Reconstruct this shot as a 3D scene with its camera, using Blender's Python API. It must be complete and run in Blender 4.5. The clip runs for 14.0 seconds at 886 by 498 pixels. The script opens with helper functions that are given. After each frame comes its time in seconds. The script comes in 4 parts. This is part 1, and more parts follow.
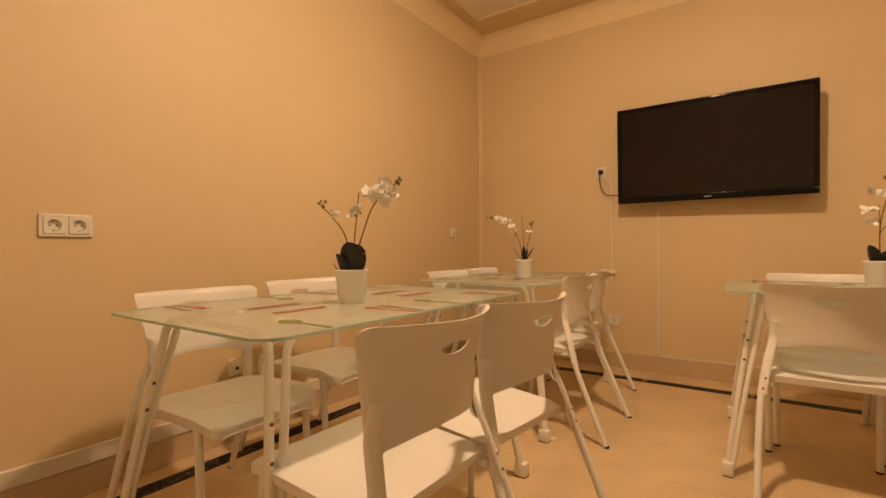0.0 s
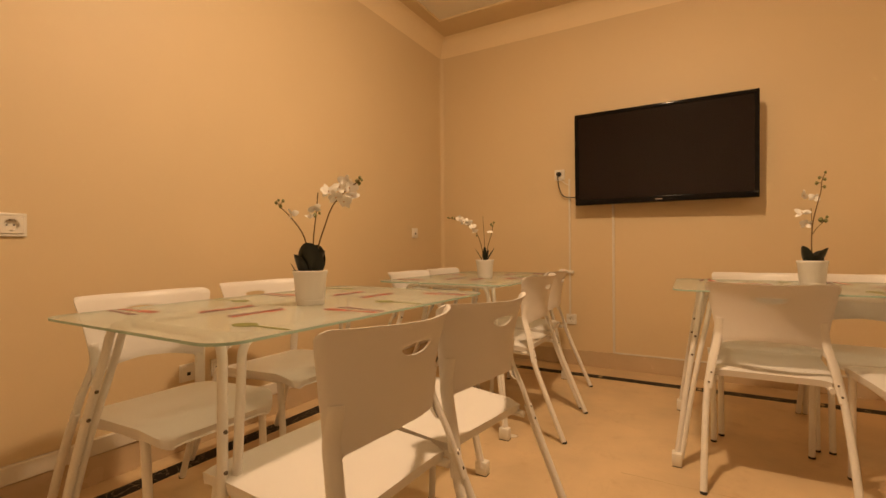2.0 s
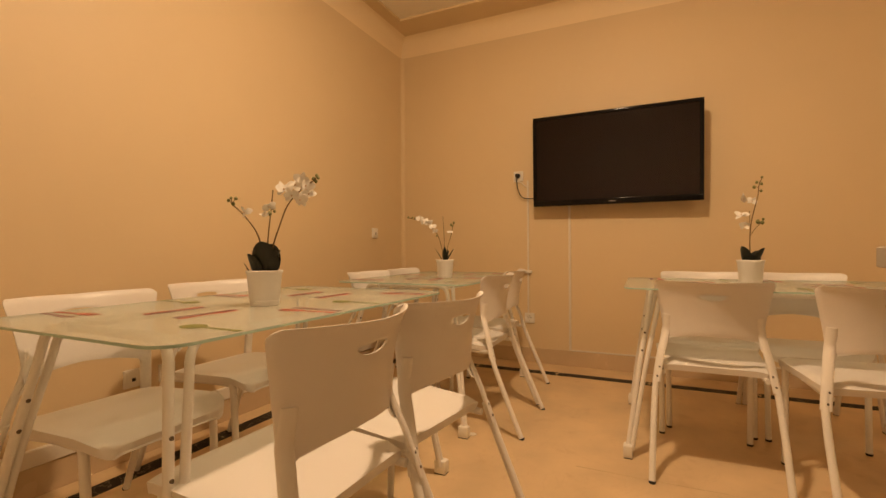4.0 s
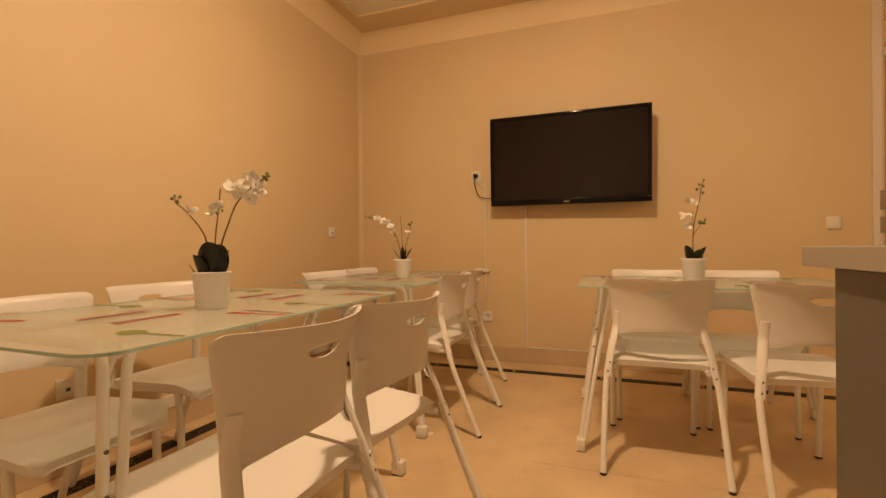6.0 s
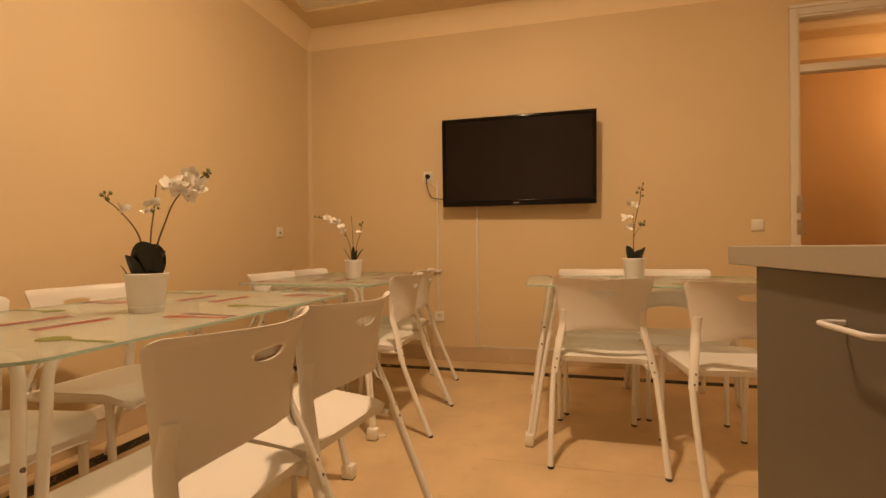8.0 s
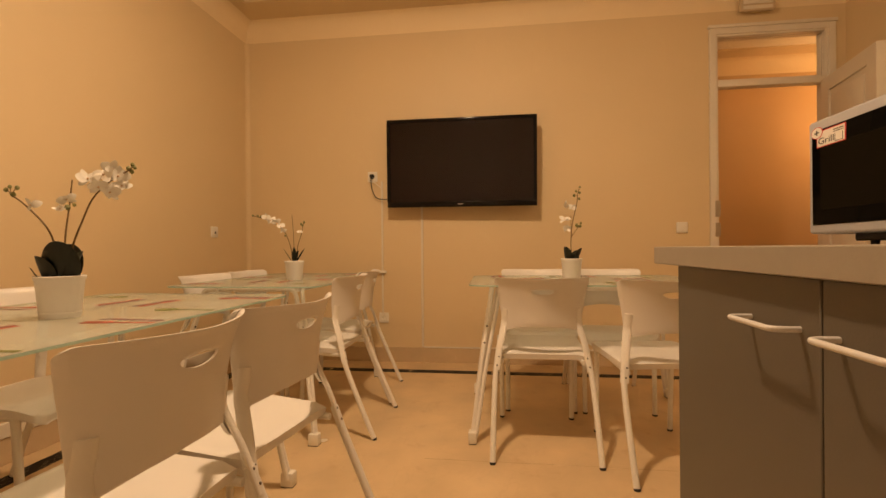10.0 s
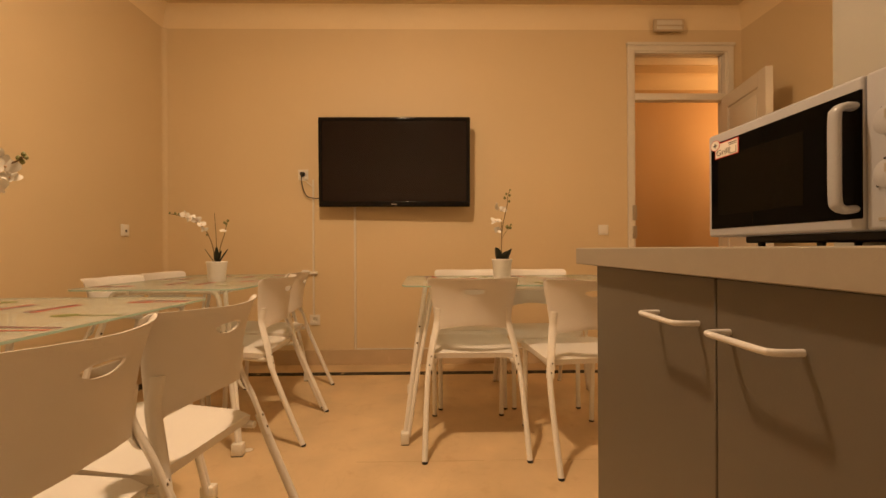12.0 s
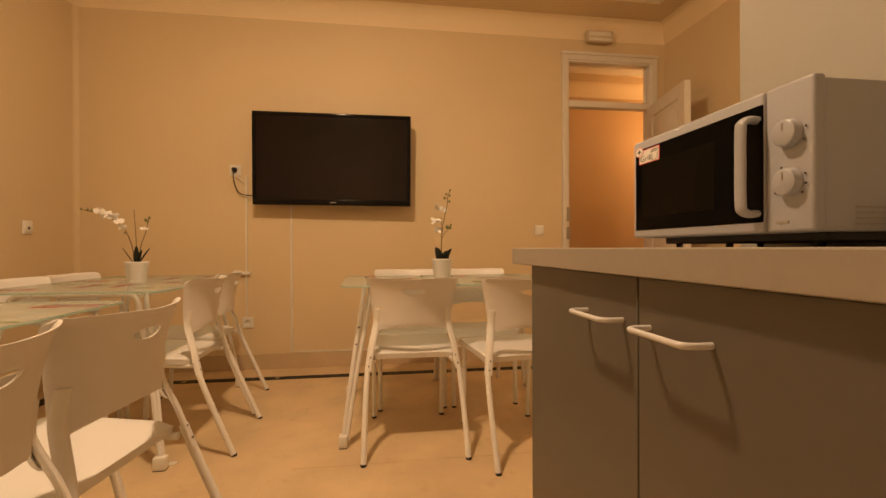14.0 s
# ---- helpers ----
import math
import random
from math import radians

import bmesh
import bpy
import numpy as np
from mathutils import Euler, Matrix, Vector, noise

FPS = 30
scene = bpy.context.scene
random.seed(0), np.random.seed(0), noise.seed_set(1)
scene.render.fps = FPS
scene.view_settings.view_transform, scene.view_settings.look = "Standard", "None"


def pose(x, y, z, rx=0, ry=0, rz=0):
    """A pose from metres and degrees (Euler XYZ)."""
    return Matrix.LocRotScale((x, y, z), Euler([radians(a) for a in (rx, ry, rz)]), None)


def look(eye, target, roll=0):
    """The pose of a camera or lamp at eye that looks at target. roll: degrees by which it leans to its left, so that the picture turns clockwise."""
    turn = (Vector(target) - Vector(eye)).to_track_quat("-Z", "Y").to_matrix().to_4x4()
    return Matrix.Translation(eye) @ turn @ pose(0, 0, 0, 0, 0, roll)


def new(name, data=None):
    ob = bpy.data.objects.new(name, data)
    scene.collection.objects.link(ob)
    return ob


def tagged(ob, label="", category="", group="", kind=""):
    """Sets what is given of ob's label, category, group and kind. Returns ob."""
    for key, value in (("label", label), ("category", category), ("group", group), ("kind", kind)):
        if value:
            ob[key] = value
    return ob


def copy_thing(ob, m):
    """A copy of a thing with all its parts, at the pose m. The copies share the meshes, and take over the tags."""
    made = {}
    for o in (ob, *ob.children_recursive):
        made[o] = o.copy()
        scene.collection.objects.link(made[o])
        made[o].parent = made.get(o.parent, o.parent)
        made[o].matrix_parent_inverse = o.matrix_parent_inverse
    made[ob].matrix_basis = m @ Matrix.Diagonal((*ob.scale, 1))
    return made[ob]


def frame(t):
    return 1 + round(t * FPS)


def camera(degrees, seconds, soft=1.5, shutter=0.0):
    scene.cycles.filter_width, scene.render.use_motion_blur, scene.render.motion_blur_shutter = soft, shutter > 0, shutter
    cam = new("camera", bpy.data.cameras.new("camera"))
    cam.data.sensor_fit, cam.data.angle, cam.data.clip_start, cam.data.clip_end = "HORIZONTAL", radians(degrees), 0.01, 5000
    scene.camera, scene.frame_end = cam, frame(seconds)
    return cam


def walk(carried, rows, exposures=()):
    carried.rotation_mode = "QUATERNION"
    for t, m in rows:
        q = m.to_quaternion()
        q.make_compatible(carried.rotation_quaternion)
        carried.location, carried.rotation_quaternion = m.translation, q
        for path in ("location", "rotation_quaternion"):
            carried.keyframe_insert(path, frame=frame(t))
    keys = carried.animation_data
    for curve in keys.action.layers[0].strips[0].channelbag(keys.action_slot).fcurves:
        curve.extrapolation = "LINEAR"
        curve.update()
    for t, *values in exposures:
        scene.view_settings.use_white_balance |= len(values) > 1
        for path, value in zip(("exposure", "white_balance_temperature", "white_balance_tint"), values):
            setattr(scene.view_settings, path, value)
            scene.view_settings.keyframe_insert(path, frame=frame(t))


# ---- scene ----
cam = camera(88.4, 14.0)
PATH = [
    (0, (2.04, -3.555, 0.892), (0.906, -1.908, 0.893), -0.4),
    (0.5, (2.039, -3.556, 0.894), (0.936, -1.887, 0.895), -0.4),
    (1, (2.043, -3.554, 0.891), (0.975, -1.862, 0.895), -0.5),
    (1.5, (2.042, -3.553, 0.893), (1.014, -1.837, 0.897), -0.4),
    (2, (2.041, -3.553, 0.893), (1.048, -1.816, 0.894), -0.4),
    (2.5, (2.041, -3.552, 0.893), (1.086, -1.795, 0.894), -0.4),
    (3, (2.047, -3.551, 0.889), (1.127, -1.775, 0.891), -0.4),
    (5.5, (2.054, -3.549, 0.89), (1.333, -1.684, 0.889), -0.4),
    (6, (2.061, -3.541, 0.892), (1.379, -1.661, 0.889), -0.5),
    (6.5, (2.063, -3.541, 0.891), (1.424, -1.646, 0.888), -0.5),
    (7, (2.064, -3.541, 0.891), (1.474, -1.63, 0.889), -0.5),
    (7.5, (2.065, -3.542, 0.889), (1.523, -1.617, 0.888), -0.5),
    (8, (2.068, -3.539, 0.89), (1.583, -1.599, 0.888), -0.5),
    (10.5, (2.077, -3.541, 0.889), (1.898, -1.549, 0.889), -0.4),
    (11, (2.079, -3.541, 0.89), (1.977, -1.544, 0.89), -0.3),
    (11.5, (2.081, -3.542, 0.889), (2.045, -1.542, 0.889), -0.3),
    (12, (2.084, -3.542, 0.889), (2.118, -1.542, 0.889), -0.3),
    (12.5, (2.085, -3.54, 0.889), (2.184, -1.543, 0.888), -0.3),
    (13, (2.088, -3.538, 0.889), (2.255, -1.545, 0.888), -0.3),
    (13.5, (2.09, -3.542, 0.89), (2.317, -1.555, 0.888), -0.3),
    (14, (2.092, -3.539, 0.89), (2.381, -1.56, 0.887), -0.2),
]
walk(cam, [(t, look(eye, target, roll)) for t, eye, target, roll in PATH])

# ---------------------------------------------------------------- light
world = bpy.data.worlds.new("world")
scene.world = world
world.use_nodes = True
world.node_tree.nodes["Background"].inputs[0].default_value = (0.02, 0.014, 0.008, 1)
world.node_tree.nodes["Background"].inputs[1].default_value = 0.2


WARM = (1.0, 0.675, 0.40)
bulb = bpy.data.lights.new("ceiling_lamp_light", "POINT")
bulb.energy, bulb.color, bulb.shadow_soft_size = 41, WARM, 0.045
new("ceiling_lamp_light", bulb).location = (1.70, -2.22, 2.715)
bowl = bpy.data.lights.new("ceiling_lamp_bowl_light", "AREA")
bowl.shape, bowl.size, bowl.energy, bowl.color = "DISK", 0.16, 28, WARM
new("ceiling_lamp_bowl_light", bowl).location = (1.70, -2.22, 2.715)
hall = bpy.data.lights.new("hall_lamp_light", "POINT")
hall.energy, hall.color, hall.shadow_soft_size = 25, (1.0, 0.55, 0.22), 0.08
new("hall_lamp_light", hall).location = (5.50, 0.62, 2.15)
# Unseen lamp added round the corner to brighten the doorway end.
passage = bpy.data.lights.new("passage_fill_light", "POINT")
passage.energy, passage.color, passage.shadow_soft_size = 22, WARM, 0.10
new("passage_fill_light", passage).location = (3.88, -3.35, 2.60)
scene.view_settings.exposure = 0.0

# ---------------------------------------------------------------- materials


def material(name, colour, rough=0.5, metal=0.0, spread=0.06, scale=6.0, fine=120.0, bump=0.05, coat=0.0,
             transmission=0.0, specular=0.5):
    """A surface with variation at two scales: broad stains and fine grain."""
    m = bpy.data.materials.new(name)
    m.use_nodes = True
    nt = m.node_tree
    n, l = nt.nodes, nt.links
    b = n["Principled BSDF"]
    tc = n.new("ShaderNodeTexCoord")
    broad = n.new("ShaderNodeTexNoise")
    broad.inputs["Scale"].default_value, broad.inputs["Detail"].default_value = scale, 5
    grain = n.new("ShaderNodeTexNoise")
    grain.inputs["Scale"].default_value, grain.inputs["Detail"].default_value = fine, 3
    l.new(tc.outputs["Object"], broad.inputs["Vector"])
    l.new(tc.outputs["Object"], grain.inputs["Vector"])
    mix = n.new("ShaderNodeMix")
    mix.data_type = "RGBA"
    mix.inputs[6].default_value = (*[max(0, c * (1 - spread * 1.6)) for c in colour], 1)
    mix.inputs[7].default_value = (*[min(1, c * (1 + spread)) for c in colour], 1)
    l.new(broad.outputs[0], mix.inputs[0])
    l.new(mix.outputs[2], b.inputs["Base Color"])
    rr = n.new("ShaderNodeMapRange")
    rr.inputs[3].default_value, rr.inputs[4].default_value = max(0.02, rough - 0.08), min(1, rough + 0.08)
    l.new(broad.outputs[0], rr.inputs[0])
    l.new(rr.outputs[0], b.inputs["Roughness"])
    b.inputs["Metallic"].default_value = metal
    b.inputs["Specular IOR Level"].default_value = specular
    b.inputs["Coat Weight"].default_value = coat
    b.inputs["Transmission Weight"].default_value = transmission
    if bump:
        bp = n.new("ShaderNodeBump")
        bp.inputs["Strength"].default_value, bp.inputs["Distance"].default_value = bump, 0.004
        l.new(grain.outputs[0], bp.inputs["Height"])
        l.new(bp.outputs[0], b.inputs["Normal"])
    return m


M_WALL = material("wall_paint", (0.725, 0.573, 0.350), 0.55, spread=0.05, scale=1.1, fine=160, bump=0.12)
# White paint lowered to grey; the weak light on the partition is in the colour.
M_DIMMED_WALL = material("dimmed_white_paint", (0.37, 0.355, 0.305), 0.6, spread=0.04, scale=1.5, fine=150, bump=0.1)
# Kept very pale so the unseen south wall reflects light onto the chair backs.
M_BOUNCE_WALL = material("bounce_wall_paint", (0.86, 0.79, 0.66), 0.55, spread=0.05, scale=1.1, fine=160, bump=0.12)
M_HALL = material("hall_wall_paint", (0.62, 0.42, 0.22), 0.8, spread=0.10, scale=1.3, fine=90, bump=0.1)
M_CEIL = material("ceiling_paint", (0.89, 0.84, 0.75), 0.7, spread=0.03, scale=1.0, fine=120, bump=0.06)
# Paler than the wall paint: the light on the cove is in this colour.
M_CORNICE_LIT = material("lit_cornice_plaster", (0.87, 0.715, 0.475), 0.6, spread=0.04, scale=2.0, fine=90, bump=0.08)
M_TRIM = material("trim_paint", (0.76, 0.70, 0.60), 0.35, spread=0.04, scale=4, fine=80, bump=0.05)
M_BASE = material("skirting_stone", (0.62, 0.47, 0.30), 0.25, spread=0.12, scale=5, fine=60, bump=0.03)
M_PLASTIC = material("white_plastic", (0.80, 0.77, 0.735), 0.38, spread=0.025, scale=5, fine=400, bump=0.05)
M_TUBE = material("white_painted_steel", (0.85, 0.82, 0.77), 0.32, spread=0.03, scale=9, fine=300, bump=0.02)
M_SOCKET = material("socket_plastic", (0.84, 0.80, 0.72), 0.3, spread=0.02, scale=10, fine=300, bump=0.0)
M_RUBBER = material("black_rubber", (0.015, 0.013, 0.012), 0.6, spread=0.1, scale=20, bump=0.05)
M_BLACK = material("black_gloss_plastic", (0.008, 0.007, 0.007), 0.12, spread=0.05, scale=8, bump=0.0, specular=0.16)
M_SCREEN = material("screen_glass", (0.0105, 0.0055, 0.0045), 0.12, spread=0.05, scale=2, bump=0.0, specular=0.28)
M_METAL = material("brushed_steel", (0.50, 0.46, 0.40), 0.30, metal=1.0, spread=0.1, scale=30, bump=0.03)
M_RIVET = material("dark_steel", (0.16, 0.13, 0.10), 0.4, metal=0.9, spread=0.1, scale=30, bump=0.0)
M_GLASS = material("frosted_glass", (0.82, 0.815, 0.745), 0.22, spread=0.03, scale=3, fine=500, bump=0.02, transmission=0.40)
M_GLASSEDGE = material("green_glass_edge", (0.42, 0.60, 0.52), 0.12, spread=0.05, scale=8, bump=0.0)
M_RED = material("red_print", (0.46, 0.075, 0.050), 0.35, spread=0.12, scale=30, bump=0.0)
M_GREEN = material("green_print", (0.18, 0.21, 0.045), 0.35, spread=0.12, scale=30, bump=0.0)
M_BROWN = material("brown_print", (0.22, 0.11, 0.12), 0.35, spread=0.12, scale=30, bump=0.0)
M_POT = material("pot_ceramic", (0.86, 0.84, 0.80), 0.35, spread=0.03, scale=9, fine=200, bump=0.03)
M_LEAF = material("orchid_leaf", (0.007, 0.012, 0.006), 0.42, spread=0.25, scale=14, fine=160, bump=0.1)
M_STEM = material("orchid_stem", (0.19, 0.115, 0.04), 0.5, spread=0.25, scale=40, fine=200, bump=0.1)
M_PETAL = material("orchid_petal", (0.88, 0.85, 0.79), 0.5, spread=0.05, scale=60, fine=300, bump=0.08)
M_LIP = material("orchid_lip", (0.66, 0.45, 0.28), 0.5, spread=0.15, scale=90, bump=0.0)
M_BUD = material("orchid_bud", (0.20, 0.20, 0.06), 0.5, spread=0.25, scale=60, bump=0.05)
M_MOSS = material("dark_moss", (0.03, 0.028, 0.015), 0.9, spread=0.3, scale=60, fine=200, bump=0.5)
M_COUNTER = material("grey_worktop_laminate", (0.36, 0.325, 0.27), 0.42, spread=0.05, scale=40, fine=260, bump=0.04)
M_HANDLE = material("white_enamel", (0.74, 0.72, 0.72), 0.35, spread=0.04, scale=20, fine=300, bump=0.02)
M_CAB = material("grey_cabinet_laminate", (0.120, 0.107, 0.085), 0.42, spread=0.04, scale=3, fine=260, bump=0.04)
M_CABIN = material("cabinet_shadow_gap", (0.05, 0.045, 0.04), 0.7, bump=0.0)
M_MW = material("microwave_enamel", (0.41, 0.415, 0.445), 0.34, spread=0.02, scale=4, fine=200, bump=0.03)
M_MWDARK = material("microwave_door_glass", (0.003, 0.003, 0.003), 0.10, spread=0.05, scale=3, bump=0.0, specular=0.03)
M_MWWIN = material("microwave_window_mesh", (0.006, 0.005, 0.003), 0.25, spread=0.2, scale=600, bump=0.0, specular=0.06)
M_INK = material("dark_ink", (0.03, 0.03, 0.03), 0.5, bump=0.0)
M_STICK = material("sticker_paper", (0.82, 0.78, 0.72), 0.5, spread=0.02, bump=0.0)
M_STICKRED = material("sticker_red", (0.60, 0.04, 0.03), 0.5, bump=0.0)
M_LAMPCOV = material("lamp_diffuser", (0.62, 0.50, 0.34), 0.4, spread=0.05, scale=12, bump=0.02)


def floor_material():
    m = material("polished_beige_marble", (0.70, 0.52, 0.305), 0.40, spread=0.22, scale=3.2, fine=26, bump=0.015)
    nt = m.node_tree
    n, l = nt.nodes, nt.links
    b = n["Principled BSDF"]
    old = b.inputs["Base Color"].links[0].from_socket
    tc = n["Texture Coordinate"]
    vein = n.new("ShaderNodeTexNoise")
    vein.inputs["Scale"].default_value, vein.inputs["Detail"].default_value = 3.1, 9
    vein.inputs["Distortion"].default_value = 1.6
    ramp = n.new("ShaderNodeValToRGB")
    ramp.color_ramp.elements[0].position, ramp.color_ramp.elements[0].color = 0.485, (0, 0, 0, 1)
    ramp.color_ramp.elements[1].position, ramp.color_ramp.elements[1].color = 0.515, (0, 0, 0, 1)
    e = ramp.color_ramp.elements.new(0.50)
    e.color = (0.10, 0.10, 0.10, 1)
    spots = n.new("ShaderNodeTexNoise")
    spots.inputs["Scale"].default_value, spots.inputs["Detail"].default_value = 9, 6
    r2 = n.new("ShaderNodeValToRGB")
    r2.color_ramp.elements[0].position, r2.color_ramp.elements[0].color = 0.60, (0, 0, 0, 1)
    r2.color_ramp.elements[1].position, r2.color_ramp.elements[1].color = 0.74, (0.52, 0.52, 0.52, 1)
    for t in (vein, spots):
        l.new(tc.outputs["Object"], t.inputs["Vector"])
    l.new(vein.outputs[0], ramp.inputs[0])
    l.new(spots.outputs[0], r2.inputs[0])
    a = n.new("ShaderNodeMix")
    a.data_type = "RGBA"
    a.inputs[7].default_value = (0.42, 0.28, 0.15, 1)
    l.new(ramp.outputs[0], a.inputs[0])
    l.new(old, a.inputs[6])
    c = n.new("ShaderNodeMix")
    c.data_type = "RGBA"
    c.inputs[7].default_value = (0.50, 0.33, 0.17, 1)
    l.new(r2.outputs[0], c.inputs[0])
    l.new(a.outputs[2], c.inputs[6])
    l.new(c.outputs[2], b.inputs["Base Color"])
    return m


def stripe_material():
    m = material("black_marble", (0.010, 0.008, 0.007), 0.55, spread=0.3, scale=8, bump=0.0)
    nt = m.node_tree
    n, l = nt.nodes, nt.links
    b = n["Principled BSDF"]
    b.inputs["Specular IOR Level"].default_value = 0.2
    old = b.inputs["Base Color"].links[0].from_socket
    vein = n.new("ShaderNodeTexNoise")
    vein.inputs["Scale"].default_value, vein.inputs["Detail"].default_value = 7, 8
    vein.inputs["Distortion"].default_value = 2.5
    ramp = n.new("ShaderNodeValToRGB")
    ramp.color_ramp.elements[0].position, ramp.color_ramp.elements[0].color = 0.488, (0, 0, 0, 1)
    ramp.color_ramp.elements[1].position, ramp.color_ramp.elements[1].color = 0.512, (0, 0, 0, 1)
    e = ramp.color_ramp.elements.new(0.50)
    e.color = (0.7, 0.7, 0.7, 1)
    l.new(n["Texture Coordinate"].outputs["Object"], vein.inputs["Vector"])
    l.new(vein.outputs[0], ramp.inputs[0])
    a = n.new("ShaderNodeMix")
    a.data_type = "RGBA"
    a.inputs[7].default_value = (0.45, 0.38, 0.28, 1)
    l.new(ramp.outputs[0], a.inputs[0])
    l.new(old, a.inputs[6])
    l.new(a.outputs[2], b.inputs["Base Color"])
    return m


M_FLOOR = floor_material()


def let_light_through(m, share, tint):
    """Part of the light passes straight through the pane."""
    nt = m.node_tree
    out = nt.nodes["Material Output"]
    clear = nt.nodes.new("ShaderNodeBsdfTransparent")
    clear.inputs[0].default_value = (*tint, 1)
    mix = nt.nodes.new("ShaderNodeMixShader")
    mix.inputs[0].default_value = share
    nt.links.new(nt.nodes["Principled BSDF"].outputs[0], mix.inputs[1])
    nt.links.new(clear.outputs[0], mix.inputs[2])
    nt.links.new(mix.outputs[0], out.inputs[0])


let_light_through(M_GLASS, 0.46, (0.92, 0.97, 0.93))
M_STRIPE = stripe_material()

# ---------------------------------------------------------------- mesh helpers


def finish(name, bm, mat, smooth=40):
    me = bpy.data.meshes.new(name)
    bmesh.ops.recalc_face_normals(bm, faces=bm.faces)
    bm.to_mesh(me)
    bm.free()
    me.materials.append(mat)
    if smooth:
        for p in me.polygons:
            p.use_smooth = True
        me.set_sharp_from_angle(angle=radians(smooth))
    return me


def part(name, bm, mat, parent, label="", smooth=40):
    ob = new(name, finish(name, bm, mat, smooth))
    ob.parent = parent
    if label:
        ob["label"] = label
    return ob


def thing(name, label, category, m=None, group=""):
    ob = new(name)
    ob.empty_display_size = 0.05
    tagged(ob, label, category, group)
    if m is not None:
        ob.matrix_world = m
    return ob


def structure(name, bm, mat, label="", smooth=0):
    ob = new(name, finish(name, bm, mat, smooth))
    return tagged(ob, label, "", "", "structure")


def box(bm, lo, hi, bevel=0.0, seg=2):
    """A box between two corners, its edges rounded by bevel."""
    r = bmesh.ops.create_cube(bm, size=1)
    vs = r["verts"]
    for v in vs:
        v.co = Vector([lo[i] + (v.co[i] + 0.5) * (hi[i] - lo[i]) for i in range(3)])
    if bevel:
        edges = list({e for v in vs for e in v.link_edges})
        bmesh.ops.bevel(bm, geom=edges, offset=bevel, segments=seg, profile=0.5, affect="EDGES")
    return bm


def boxes(*items):
    bm = bmesh.new()
    for it in items:
        box(bm, *it)
    return bm


def smooth_path(pts, n=6):
    """Catmull-Rom points through pts."""
    p = [Vector(a) for a in pts]
    if len(p) < 3:
        return p
    q = [p[0] * 2 - p[1]] + p + [p[-1] * 2 - p[-2]]
    out = []
    for i in range(1, len(q) - 2):
        for k in range(n):
            t = k / n
            a, b, c, d = q[i - 1], q[i], q[i + 1], q[i + 2]
            out.append(0.5 * ((2 * b) + (c - a) * t + (2 * a - 5 * b + 4 * c - d) * t * t + (3 * b - a - 3 * c + d) * t ** 3))
    out.append(p[-1])
    return out


def tube(bm, pts, r, seg=10, flat=1.0, axis=None, taper=1.0, cap=True):
    """A tube along pts; flat: its width across axis as a share of r."""
    rings = []
    pts = [Vector(p) for p in pts]
    n = len(pts)
    s = None
    for i, p in enumerate(pts):
        d = (pts[min(i + 1, n - 1)] - pts[max(i - 1, 0)]).normalized()
        if axis:
            s = d.cross(Vector(axis)).normalized()
        elif s is None:
            s = d.cross(Vector((0, 0, 1)) if abs(d.z) < 0.9 else Vector((0, 1, 0))).normalized()
        else:
            s = (s - d * s.dot(d)).normalized()
        u = s.cross(d).normalized()
        k = r * (1 + (taper - 1) * i / max(1, n - 1))
        rings.append([bm.verts.new(p + s * (k * math.cos(2 * math.pi * j / seg)) + u * (k * flat * math.sin(2 * math.pi * j / seg))) for j in range(seg)])
    for a, b in zip(rings, rings[1:]):
        for j in range(seg):
            bm.faces.new((a[j], a[(j + 1) % seg], b[(j + 1) % seg], b[j]))
    if cap:
        bm.faces.new(rings[0])
        bm.faces.new(rings[-1])
    return bm


def lathe(bm, profile, seg=32, at=(0, 0, 0), m=None):
    """Turns (radius, height) points round the z axis."""
    made = []
    for r, z in profile:
        if r < 1e-6:
            made.append([bm.verts.new((at[0], at[1], at[2] + z))])
        else:
            made.append([bm.verts.new((at[0] + r * math.cos(2 * math.pi * j / seg), at[1] + r * math.sin(2 * math.pi * j / seg), at[2] + z)) for j in range(seg)])
    for a, b in zip(made, made[1:]):
        for j in range(seg):
            k = (j + 1) % seg
            if len(a) == 1 and len(b) == 1:
                continue
            if len(a) == 1:
                bm.faces.new((a[0], b[j], b[k]))
            elif len(b) == 1:
                bm.faces.new((a[j], a[k], b[0]))
            else:
                bm.faces.new((a[j], a[k], b[k], b[j]))
    if m is not None:
        for ring in made:
            for v in ring:
                v.co = m @ v.co
    return bm


def rounded_outline(corners, radius, n=6):
    """The outline of a polygon (x, y) with rounded corners; radius: one number or one for each corner."""
    out = []
    k = len(corners)
    for i in range(k):
        a, b, c = Vector(corners[i - 1]), Vector(corners[i]), Vector(corners[(i + 1) % k])
        r = radius[i] if isinstance(radius, (list, tuple)) else radius
        u, v = (a - b).normalized(), (c - b).normalized()
        half = u.angle(v) / 2
        d = min(r / math.tan(half), 0.49 * (a - b).length, 0.49 * (c - b).length)
        rr = d * math.tan(half)
        centre = b + (u + v).normalized() * (rr / math.sin(half))
        p, q = b + u * d - centre, b + v * d - centre
        for j in range(n + 1):
            t = j / n
            w = (p * (1 - t) + q * t)
            w = w.normalized() * rr
            out.append(centre + w)
    return out


def resample(outline, step):
    """Points along a closed outline, no further apart than step."""
    out = []
    for a, b in zip(outline, outline[1:] + outline[:1]):
        k = max(1, math.ceil((b - a).length / step))
        out += [a.lerp(b, i / k) for i in range(k)]
    return out


